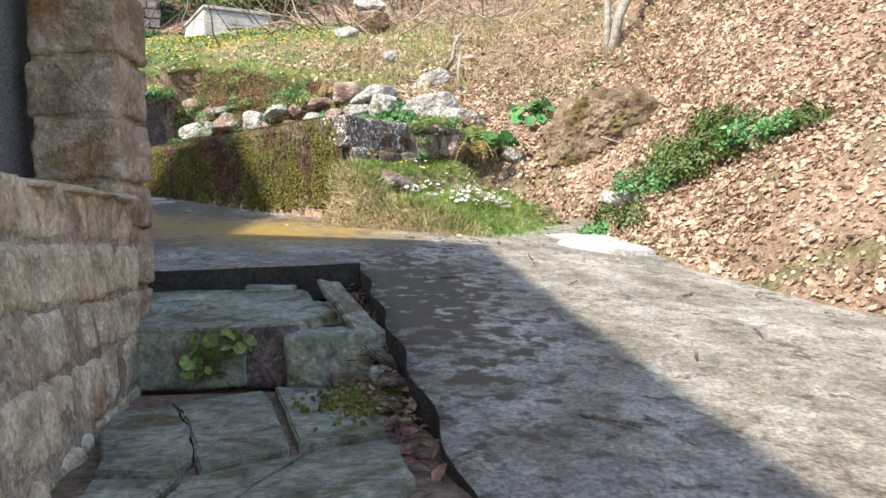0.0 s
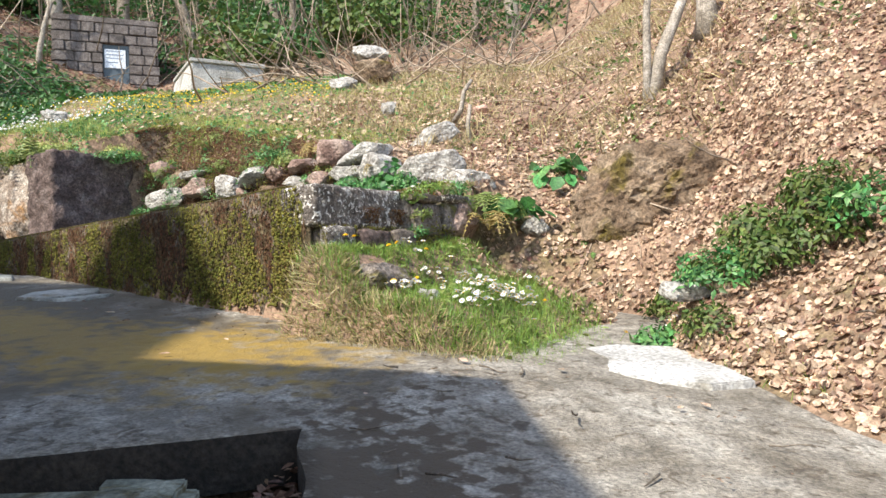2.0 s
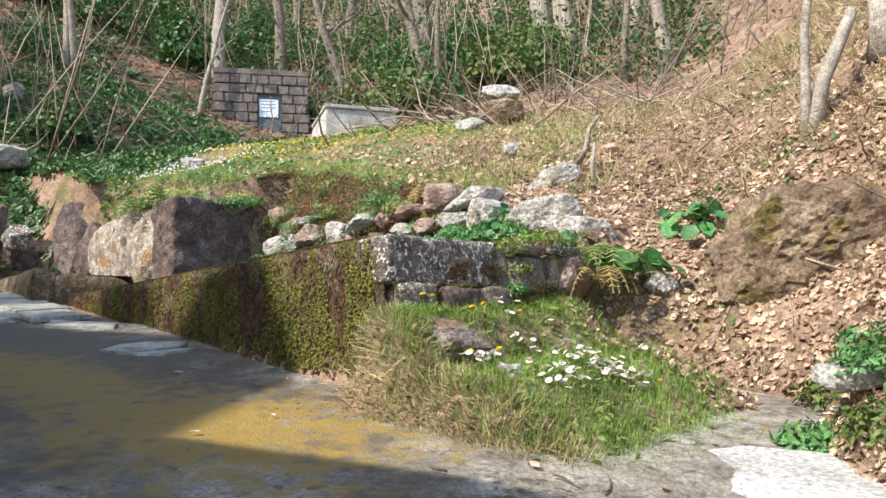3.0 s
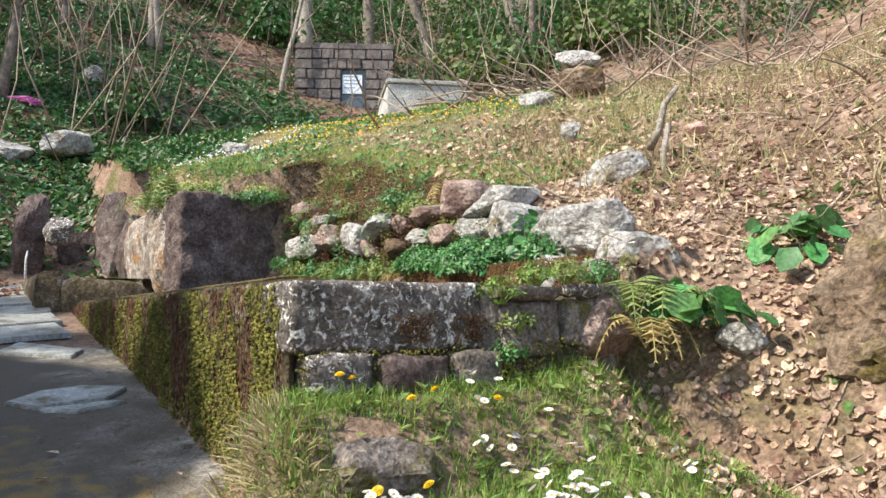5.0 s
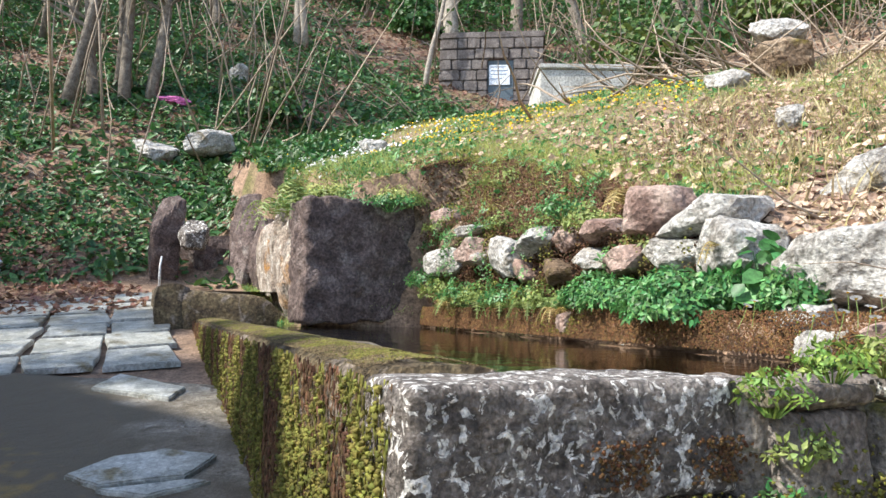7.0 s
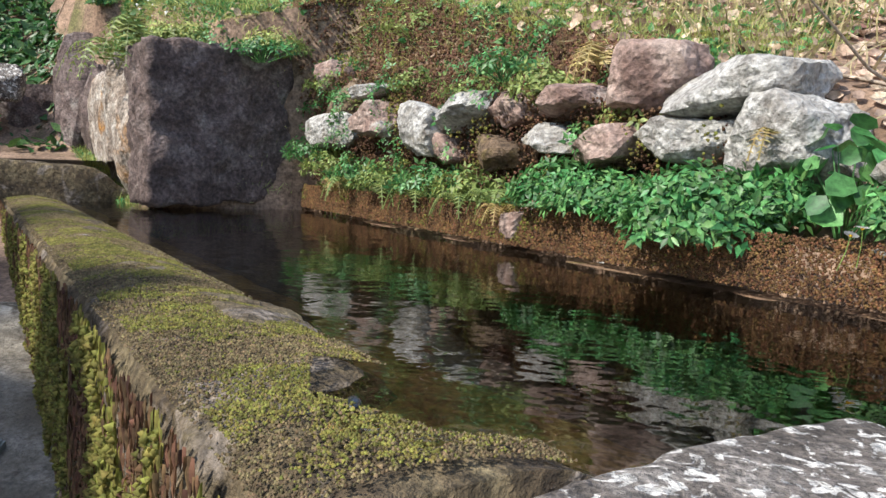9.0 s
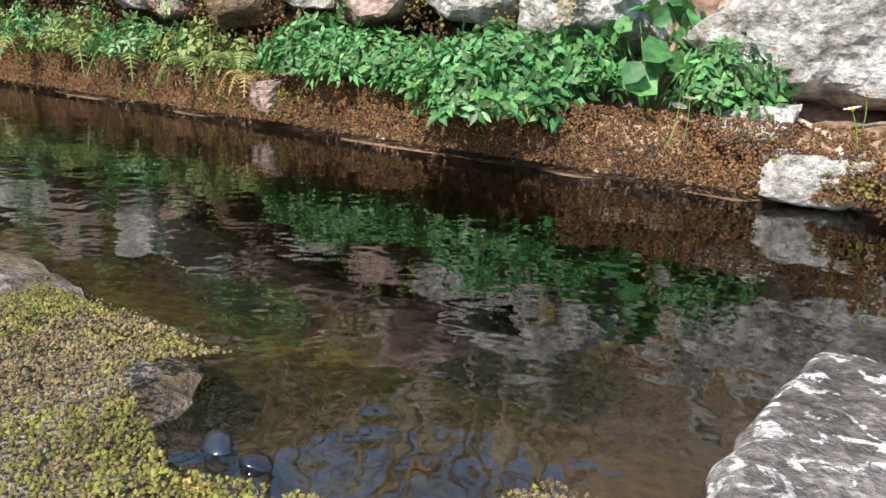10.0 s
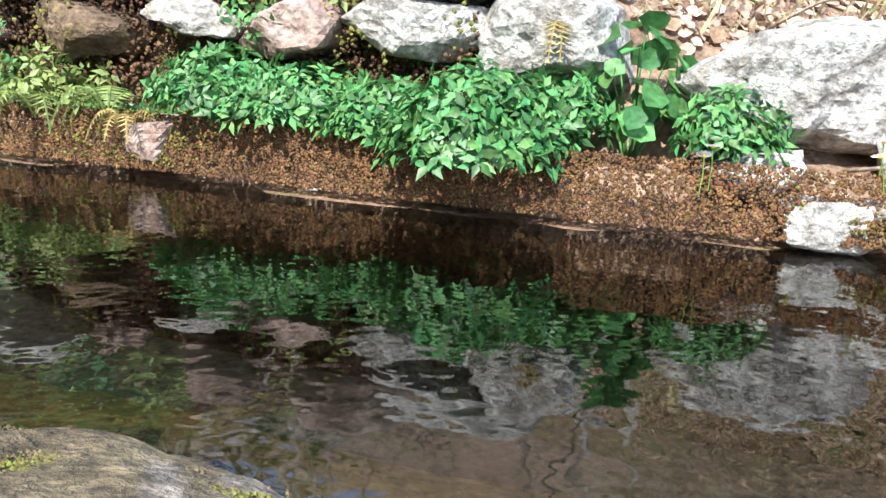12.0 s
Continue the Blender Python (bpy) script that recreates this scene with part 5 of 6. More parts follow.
cover("forest_floor_leaves", 36000, (-36, -10, 9, 34), lambda x, y, s, n: (s > 15.8) * 1.0, LEAF_V, LEAF_F, 0.12, 0.6, M_DARKLITTER, "dark old leaves on the wooded slope", "leaf litter", 0.03)
cover("forest_floor_green", 26000, (-36, -10, 9, 34), lambda x, y, s, n: (s > 15.8) * (patch(x, y, 0.45, 6.0) > 0.4), LEAF_V, LEAF_F, 0.16, 0.7, M_IVY, "green undergrowth on the wooded slope", "ground cover", 0.08)
cover("path_litter", 2500, (-13, -8, 9, 12.5), lambda x, y, s, n: (s > 12.9) & (n < 5.4), OAK_V, LEAF_F, 0.08, 0.5, M_DARKLITTER, "fallen leaves at the path's upper end", "leaf litter", 0.06)
cover("mound_grass", 30000, (-1.2, 1.2, 6.4, 9.3), lambda x, y, s, n: ((s > 2.9) & (s < 4.85) & (n > 5.5) & (n < 7.9) & ((x + 0.28) ** 2 + (y - 7.36) ** 2 > 0.03)) * (0.5 + 0.5 * (blots(x, y, 0.16, 3) > 0.45)), BLADE_V, BLADE_F, 0.07, 0.55, M_GRASS, "lush grass on the mound", "grass", -0.01, False)
cover("lane_edge_grass", 2600, (0, 3.5, 6, 8), lambda x, y, s, n: (ground_z(x, y) > road_z(x, y) - 0.02) * np.exp(-np.abs(ground_z(x, y) - road_z(x, y)) * 6) * patch(x, y, 1.2, 1.0), BLADE_V, BLADE_F, 0.07, 0.4, M_GRASS, "short green weeds along the lane's edge", "grass", -0.01, False)
cover("mound_straw", 9000, (-1.2, 0.6, 6.4, 8.2), lambda x, y, s, n: (s > 3.1) & (s < 4.75) & (n > 5.46) & (n < 5.8), BLADE_V, BLADE_F, 0.12, 0.6, M_DRYGRASS, "dry hanging grass at the mound's edge", "grass", -0.05, True)
LAWN = lambda x, y, s, n: (n > 8.25 - 1.3 * step(10.4, 10.8, s)) & (s > 6.3 + 0.12 * (n - 8)) & (s < 16) & (y < 20)
cover("meadow_grass", 130000, (-11.5, 0, 10.5, 19), lambda x, y, s, n: LAWN(x, y, s, n) * (0.35 + 0.65 * patch(x, y, 1.1, 0.5)), BLADE_V, BLADE_F, 0.065, 0.8, M_LAWN, "sunlit short meadow grass", "grass", -0.01, False)
cover("meadow_straw", 14000, (-11.5, 1, 10.5, 19), lambda x, y, s, n: LAWN(x, y, s, n) * patch(x, y, 1.3, 5.5), BLADE_V, BLADE_F, 0.09, 1.1, M_DRYGRASS, "dry straw in the meadow", "grass", 0.0, True)
cover("meadow_herbs", 26000, (-12, 0, 10.5, 18), lambda x, y, s, n: LAWN(x, y, s, n) * patch(x, y, 0.8, 3.0) * (0.5 + (s > 10.5)), LEAF_V, LEAF_F, 0.055, 0.6, M_HERB, "low green herbs in the meadow", "herbs", 0.02)
cover("yellow_meadow_flowers", 1700, (-11, -2, 12, 18.5), lambda x, y, s, n: LAWN(x, y, s, n) * (y > 13.2) * patch(x, y, 0.6, 1.5), TUFT_V, TUFT_F, 0.032, 0.4, M_YELLOW, "small yellow flowers in the meadow", "flowers", 0.07)
cover("white_meadow_flowers", 1100, (-10, -4, 12.5, 16.5), lambda x, y, s, n: LAWN(x, y, s, n) * np.exp(-((x + 7.4) ** 2 + (y - 14.2) ** 2) / 1.8), TUFT_V, TUFT_F, 0.04, 0.4, M_PETAL, "white daisies in the meadow", "flowers", 0.07)
cover("meadow_leaves", 4500, (-6, 0.5, 10.5, 16), lambda x, y, s, n: LAWN(x, y, s, n) * np.clip(1.1 - 0.16 * (s - 6), 0.05, 1) * patch(x, y, 1.0, 9.0), OAK_V, LEAF_F, 0.05, 0.5, M_LITTER, "dry leaves blown over the short grass", "leaf litter", 0.03)
cover("ground_ivy", 60000, (-28, -7.5, 10.5, 23), lambda x, y, s, n: (((s > 15.6) | ((s > 12.4) & (n > 7.2)) | ((s > 14.8) & (n > 6.0)))) * (patch(x, y, 0.5, 1.0) ** 0.6) * (x > -30), LEAF_V, LEAF_F, 0.12, 0.6, M_IVY, "dark green ground ivy covering the slope", "ground cover", 0.06)
cover("slope_weeds", 5000, (0, 8, 8.5, 16), lambda x, y, s, n: SLOPE(x, y, s, n) * patch(x, y, 1.1, 7.0) ** 3, LEAF_V, LEAF_F, 0.06, 0.6, M_BUSH, "scattered green weeds on the slope", "weeds", 0.03)
cover("slope_straw", 30000, (-3, 10, 9.5, 22), lambda x, y, s, n: SLOPE(x, y, s, n) * (x > -2.2 + 0.1 * (y - 10)) * (0.2 + patch(x, y, 0.9, 8.0)), BLADE_V, BLADE_F, 0.17, 0.9, M_DRYGRASS, "dry straw and roots on the bank", "grass", 0.0, True)
PT = lambda f, c: (lambda x, y: (patch(x, y, f, c) > 0.45) * 1.0)
cover_sn("bank_edge_herbs", 9000, (10.2, 15.2, 6.75, 7.9), TRIO_V, TRIO_F, 0.055, 0.8, M_HERB, "green herbs on the bank's edge", "herbs", 0.02, PT(0.9, 2.0))
cover_sn("bank_edge_grass", 12000, (10.2, 15.2, 6.75, 7.9), BLADE_V, BLADE_F, 0.09, 0.8, M_LAWN, "grass on the bank's edge", "grass")
cover_sn("bank_top_earth_moss", 52000, (6.4, 10.9, 7.98, 8.55), TUFT_V, TUFT_F, 0.024, 0.6, M_EARTHMOSS, "dark mossy earth above the dry wall", "moss")
cover_sn("bank_top_green_moss", 14000, (6.4, 10.9, 7.98, 8.6), TUFT_V, TUFT_F, 0.026, 0.6, M_MOSS, "olive moss above the dry wall", "moss", 0.01, PT(1.5, 3.0))
cover_sn("bank_top_grass", 9000, (6.4, 10.9, 8.35, 8.9), BLADE_V, BLADE_F, 0.06, 0.8, M_LAWN, "grass overhanging the dry wall", "grass")
cover_sn("bank_hanging_herbs", 9000, (6.4, 10.7, 7.95, 8.5), TRIO_V, TRIO_F, 0.045, 0.8, M_HERB, "green herbs hanging over the dry wall", "herbs", 0.02, PT(1.6, 2.0))
cover_sn("ledge_herbs", 2200, (7.6, 10.4, 7.82, 8.1), TRIO_V, TRIO_F, 0.04, 0.8, M_FERN, "yellow-green small herbs on the ledge", "herbs", 0.05, PT(1.9, 5.0))


# moss on the trough, the bank and the dry wall's joints, set on the faces themselves
def face_cover(name, n, s_range, z_range, n_of, out, size, mat, label, odds=lambda s, z: 1.0, template=TUFT_V, faces=TUFT_F, tilt=0.5):
    s = RNG.uniform(*s_range, n)
    z = RNG.uniform(*z_range, n)
    k = RNG.uniform(0, 1, n) < odds(s, z)
    s, z = s[k], z[k]
    m = n_of(s, z)
    at = np.stack([-0.84 * s + 0.543 * m, 0.543 * s + 0.84 * m, z], 1)
    scatter(name, template, faces, at, turns_for(len(s), tilt, np.tile(np.array([[*out]]), (len(s), 1))), size * RNG.uniform(0.5, 1.5, len(s)), mat, label, "moss")


FRONT = (-0.543, -0.84, 0.25)
STRAND_V = [(-0.12, 0, 0.1), (0.12, 0, 0.1), (0.15, 0.02, -0.5), (-0.15, 0.02, -0.5), (0.02, 0.05, -1.1), (0.0, 0.16, -0.3)]
STRAND_F = [(0, 1, 5), (1, 2, 5), (2, 4, 5), (4, 3, 5), (3, 0, 5)]


def strands(name, n, mat, size, odds, label):
    """Moss hanging in strands down the trough's front."""
    s, z = RNG.uniform(4.82, 11.6, n), RNG.uniform(1.45, 2.27, n)
    k = RNG.uniform(0, 1, n) < odds(s, z)
    s, z = s[k], z[k]
    d = 5.872 - 0.035 * blots(s, z, 0.12, 9)
    at = np.stack([-0.84 * s + 0.543 * d, 0.543 * s + 0.84 * d, z], 1)
    a = np.pi - 0.574 + RNG.normal(0, 0.9, len(s))
    c, w, o = np.cos(a), np.sin(a), np.zeros(len(s))
    m = np.stack([np.stack([c, -w, o], 1), np.stack([w, c, o], 1), np.stack([o, o, o + 1], 1)], 1)
    scatter(name, STRAND_V, STRAND_F, at, m, size * RNG.uniform(0.5, 1.6, len(s)), mat, label, "moss")


BANDS = lambda s, z: blots(s, z * 0.45, 0.17, 5) - 0.5
strands("hanging_green_moss", 26000, M_MOSS, 0.022, lambda s, z: np.clip(0.2 + 4.0 * BANDS(s, z), 0, 1), "green moss hanging in strands on the trough's front")
strands("hanging_brown_moss", 26000, M_EARTHMOSS, 0.024, lambda s, z: np.clip(0.3 - 3.5 * BANDS(s, z), 0, 1), "brown wet moss hanging on the trough's front")
strands("hanging_rusty_moss", 9000, M_ORANGE, 0.022, lambda s, z: np.clip(4.0 * (blots(s, z * 0.4, 0.3, 11) - 0.55), 0, 1), "rusty moss streaks on the trough's front")
face_cover("trough_moss", 16000, (4.85, 11.6), (1.4, 2.25), lambda s, z: 5.862 - 0.03 * blots(s, z, 0.12, 9), FRONT, 0.022, M_MOSS, "green moss cushions on the trough's front", lambda s, z: np.clip(0.1 + 4.0 * BANDS(s, z), 0, 1))
face_cover("trough_brown_moss", 9000, (4.85, 11.6), (1.35, 2.2), lambda s, z: 5.862 + 0 * s, FRONT, 0.02, M_EARTHMOSS, "brown wet moss on the trough's front", lambda s, z: np.clip(0.3 - 3.0 * BANDS(s, z), 0, 1))
WALLTOP = lambda s: 2.8 + 0.16 * np.clip(s - 6, 0, 5)
face_cover("joint_earth", 14000, (6.3, 10.4), (2.5, 3.3), lambda s, z: 8.05 + 0.04 * RNG.uniform(-1, 1, len(s)), (-0.543, -0.84, 0.4), 0.018, M_EARTHMOSS, "dark mossy earth in the dry wall's joints", lambda s, z: (z < WALLTOP(s)) * 1.0)
face_cover("joint_moss", 9000, (6.3, 10.5), (2.5, 3.5), lambda s, z: 7.97 + 0.3 * np.clip(z - 2.9, 0, 1), (-0.543, -0.84, 0.5), 0.018, M_MOSS, "olive moss over the dry wall", lambda s, z: np.clip(5.0 * (blots(s, z, 0.28, 41) - 0.55), 0, 1) * np.clip(0.35 + 0.25 * (s - 6.5), 0, 1) * (z < WALLTOP(s) + 0.05))
face_cover("joint_herbs", 2600, (6.9, 10.4), (2.5, 3.4), lambda s, z: 7.90 + 0.3 * np.clip(z - 3.0, 0, 1), (-0.543, -0.84, 0.6), 0.05, M_HERB, "small herbs rooted in the dry wall", lambda s, z: np.clip(6.0 * (blots(s, z, 0.3, 51) - 0.54), 0, 1) * np.clip(0.2 + 0.3 * (s - 6.9), 0, 1) * (z < WALLTOP(s) + 0.1), TRIO_V, TRIO_F, 0.8)
face_cover("bank_moss", 30000, (4.95, 10.4), (2.28, 2.46), lambda s, z: 7.74 + 0.05 * np.clip(s - 6, 0, 5) + 0.15 * (z - 2.28), (-0.543, -0.84, 0.4), 0.010, M_ORANGE, "rusty brown moss above the waterline")
face_cover("bank_green_moss", 5000, (4.95, 10.4), (2.3, 2.47), lambda s, z: 7.735 + 0.05 * np.clip(s - 6, 0, 5) + 0.15 * (z - 2.28), (-0.543, -0.84, 0.4), 0.012, M_MOSS, "olive moss patches above the waterline", lambda s, z: np.clip(-0.2 + 2.2 * lumps(s * 2.3, z * 5, 6.0), 0, 1))
face_cover("end_wall_moss", 3600, (4.60, 4.66), (1.7, 2.25), lambda s, z: RNG.uniform(6.83, 7.5, len(s)), (0.84, -0.543, 0.3), 0.016, M_MOSS, "patchy moss beside the end slab", lambda s, z: np.clip(0.2 + 2.0 * lumps(s * 9.0, z * 4.0, 2.0), 0, 1))
face_cover("end_wall_moss", 1400, (4.66, 4.72), (1.65, 1.97), lambda s, z: RNG.uniform(5.88, 6.85, len(s)), (0.84, -0.543, 0.3), 0.014, M_MOSS, "moss under the end slab")
face_cover("slab_moss", 500, (4.705, 4.712), (2.0, 2.12), lambda s, z: RNG.choice([6.45, 6.75], len(s)) + RNG.normal(0, 0.05, len(s)), (0.84, -0.543, 0.2), 0.012, M_ORANGE, "rusty moss on the end slab")
face_cover("rim_moss", 100000, (5.12, 11.5), (0, 1), lambda s, z: 5.90 + 0.36 * z, (0, 0, 1), 0.0062, M_MOSS, "yellow-green moss on the trough's rim", lambda s, z: np.clip(0.12 + 5.0 * (blots(s, z * 0.36, 0.15, 21) - 0.47), 0.04, 1) * (np.abs(s - 5.44) > 0.22 * np.clip(4 * z - 1.6, 0, 1)))
face_cover("rim_brown_moss", 90000, (5.12, 11.5), (0, 1), lambda s, z: 5.875 + 0.41 * z, (0, 0, 1), 0.006, M_RIMMOSS, "brown dry moss on the trough's rim", lambda s, z: np.clip(1.0 - 4.0 * (blots(s, z * 0.36, 0.15, 21) - 0.42), 0.15, 1) * (np.abs(s - 5.44) > 0.22 * np.clip(4 * z - 1.6, 0, 1)))
for rim_name in ("rim_moss", "rim_brown_moss"):
    rim_ob = bpy.data.objects[rim_name]
    co = np.empty(len(rim_ob.data.vertices) * 3, np.float32)
    rim_ob.data.vertices.foreach_get("co", co)
    co = co.reshape(-1, 7, 3)
    base = co.mean(1)
    co[:, :, 2] += (2.278 - base[:, 2] + 0.03 * np.sin((0.543 * base[:, 0] + 0.84 * base[:, 1] - 5.86) * 8.2))[:, None]
    rim_ob.data.vertices.foreach_set("co", co.reshape(-1))


n_ = 900
mx_, my_ = RNG.normal(0.02, 0.09, n_), RNG.normal(3.28, 0.16, n_)
scatter("terrace_moss", TUFT_V, TUFT_F, np.stack([mx_, my_, 0.43 + 0 * mx_], 1), turns_for(n_, 0.5), 0.03 * RNG.uniform(0.4, 1.4, n_), M_MOSS, "bright moss beside the step", "moss")
# leaves caught along the lane's cut edge
q = RNG.uniform(0, 1, 420)
gx, gy = PIT.x - E2.x * 3.3 * q - E1.x * 0.0, PIT.y - E2.y * 3.3 * q
off = RNG.uniform(-0.17, -0.01, 420)
gx, gy = gx + E1.x * off, gy + E1.y * off
scatter("gully_leaves", LEAF_V, LEAF_F, np.stack([gx, gy, 0.33 + 0.13 * (gy - 2.0) + RNG.uniform(-0.03, 0.03, 420)], 1), turns_for(420, 0.6), 0.045 * RNG.uniform(0.6, 1.3, 420), M_DARKLITTER, "dead leaves along the lane's cut edge", "leaf litter")
bm = bmesh.new()
vs = [bm.verts.new((x, y, float(road_z(x, y)) - dz)) for dz in (0.06, 0.25) for x, y in ((PIT.x - 0.05, PIT.y - 0.1), (PIT.x - 0.28, PIT.y - 0.2), (0.25, 2.0), (0.52, 2.0))]
for v in vs:
    v.co.z -= 0.16
bm.faces.new(vs[:4])
tagged(new("gully_earth", bm_mesh("gully_earth", bm, M_SOIL, False)), "dark earth in the gap beside the lane", "ground", "", "structure")
# sunlit spot of smooth concrete, its brightness put into a paler slab
flag("pale_patch", [(1.0, 6.98), (1.2, 7.12), (1.55, 7.1), (1.72, 6.75), (1.8, 6.32), (1.55, 6.2), (1.3, 6.24), (1.05, 6.4), (1.1, 6.7)], float(road_z(1.4, 6.7)) + 0.016, 0.05, M_CONCRETE, "smooth concrete patch in the lane, whitened for the sun on it", 90, (-0.08, 0.139), "concrete patch", "")


# dead leaves and dark crumbs blown over the lane
def lane_litter(name, n, size, mat, label, category, clump):
    x, y = RNG.uniform(-5.5, 1.6, n), RNG.uniform(2.6, 8.2, n)
    s, m = -0.84 * x + 0.543 * y, 0.543 * x + 0.84 * y
    a, b = pit_ab(x, y)
    free = (m < 5.78) & (x > -0.55 - 0.5 * np.clip(y - 5.2, 0, 9) * 4) & ((y > 5.35) | (x > 0.62))
    odds = np.clip(0.25 + clump * lumps(x * 1.7, y * 1.7, 3.0) + 0.6 * (m - 5.2), 0, 1)
    k = free & (RNG.uniform(0, 1, n) < odds)
    x, y = x[k], y[k]
    z = np.array([float(road_z(float(i), float(j))) for i, j in zip(x, y)])
    scatter(name, LEAF_V, LEAF_F, np.stack([x, y, z + 0.022], 1), turns_for(len(x), 0.18), size * RNG.uniform(0.4, 1.4, len(x)), mat, label, category)


lane_litter("lane_leaves", 700, 0.05, M_LITTER, "scattered dead leaves on the concrete lane", "leaf litter", 1.2)
lane_litter("lane_crumbs", 6000, 0.018, M_SOIL, "dark earth crumbs on the concrete lane", "debris", 1.5)
cover("mound_herbs", 900, (-1.2, 1.2, 6.4, 9.3), lambda x, y, s, n: (s > 2.9) & (s < 4.85) & (n > 5.55) & (n < 7.9), LEAF_V, LEAF_F, 0.05, 0.5, M_FERN, "broad green herbs among the mound's grass", "herbs", 0.03, False)


# ---- twigs and trees ----
def twig_heap(name, n, where, length, rad, mat, label, seed, rise=0.3, keep=None, category="twigs"):
    rnd = random.Random(seed)
    bm = bmesh.new()
    k = 0
    while k < n:
        x, y = rnd.uniform(where[0], where[1]), rnd.uniform(where[2], where[3])
        if keep and not keep(x, y):
            continue
        k += 1
        L, a, e = length * rnd.uniform(0.5, 1.5), rnd.uniform(0, 6.28), rnd.uniform(-0.1, 1.0) * rise
        p = Vector((x, y, on_ground(x, y, 0.02)))
        pts = [p]
        d = Vector((math.cos(a), math.sin(a), e))
        for j in range(4):
            d = (d + Vector((rnd.uniform(-1, 1), rnd.uniform(-1, 1), rnd.uniform(-1, 1))) * 0.28).normalized()
            p = p + d * L / 4
            pts.append(Vector((p.x, p.y, max(p.z, on_ground(p.x, p.y, 0.01)))))
        r = rad * rnd.uniform(0.5, 1.4)
        tube(pts, [r, r * 0.9, r * 0.75, r * 0.55, r * 0.3], 5, bm)
    tagged(new(name, bm_mesh(name, bm, mat)), label, category, "", "stuff")


twig_heap("dry_twigs", 170, (-1.0, 7, 8.5, 15), 0.6, 0.008, M_TWIG, "dry twigs lying on the slope", 1, 0.5, lambda x, y: -0.84 * x + 0.543 * y < 6.0)
twig_heap("brushwood", 150, (-4.5, 2, 14.5, 19), 1.3, 0.016, M_TWIG, "tangle of pale dry brushwood on the upper slope", 2, 0.7)
twig_heap("brushwood", 160, (-24, -10, 9.5, 22), 1.6, 0.016, M_TWIG, "dry brushwood under the trees", 3, 0.9, lambda x, y: -0.84 * x + 0.543 * y > 16.3)
twig_heap("undergrowth", 260, (-22, 6, 22, 34), 2.6, 0.022, M_BARK, "bare undergrowth stems on the wooded slope", 4, 2.2)
twig_heap("lane_twigs", 26, (-0.2, 2.6, 2.0, 6.5), 0.16, 0.006, M_BARK, "small dark twigs on the lane", 5, 0.0)
lt = bpy.data.objects["lane_twigs"]
lt.location.z = 0.05
for pts, r, mt, nm, lab in [
        ([(0.02, 11.4, 3.5), (0.12, 11.3, 3.62), (0.16, 11.35, 3.85), (0.26, 11.4, 4.0)], 0.035, M_PALEBARK, "dry_branch", "short pale branch standing on the slope"),
        ([(0.22, 10.9, 3.15), (0.2, 10.95, 3.35), (0.24, 11.0, 3.6)], 0.03, M_PALEBARK, "dry_branch", "short pale branch standing on the slope"),
        ([(2.15, 10.5, 3.25), (2.2, 10.55, 3.8), (2.24, 10.6, 4.4), (2.35, 10.6, 5.0), (2.45, 10.7, 5.6)], 0.05, M_PALEBARK, "dead_trunk", "thin dead pale trunk leaning on the bank"),
        ([(2.2, 10.5, 3.3), (2.36, 10.6, 3.9), (2.58, 10.7, 4.35), (2.7, 10.8, 4.6)], 0.08, M_PALEBARK, "dead_trunk", "thick grey root stem on the cut bank"),
        ([(0.75, 2.75, 0.45), (0.83, 2.68, 0.47), (0.95, 2.6, 0.45)], 0.011, M_BARK, "stick", "short brown stick on the lane")]:
    bm = tube(pts, [r * (1 - 0.5 * i / len(pts)) for i in range(len(pts))], 8)
    tagged(new(nm, bm_mesh(nm, bm, mt)), lab, "branch")
stump = tagged(new("cut_stump"), "sawn tree stump with pale cut face on the bank", "stump")
part("trunk", tube([(3.0, 11.0, 4.15), (2.98, 10.95, 4.5), (2.97, 10.93, 4.95)], [0.17, 0.11, 0.10], 12), M_PALEBARK, stump, "", True)
part("cut_face", tube([(2.97, 10.93, 4.95), (2.97, 10.93, 4.957)], [0.095, 0.094], 12), M_CUT, stump, "pale sawn face")


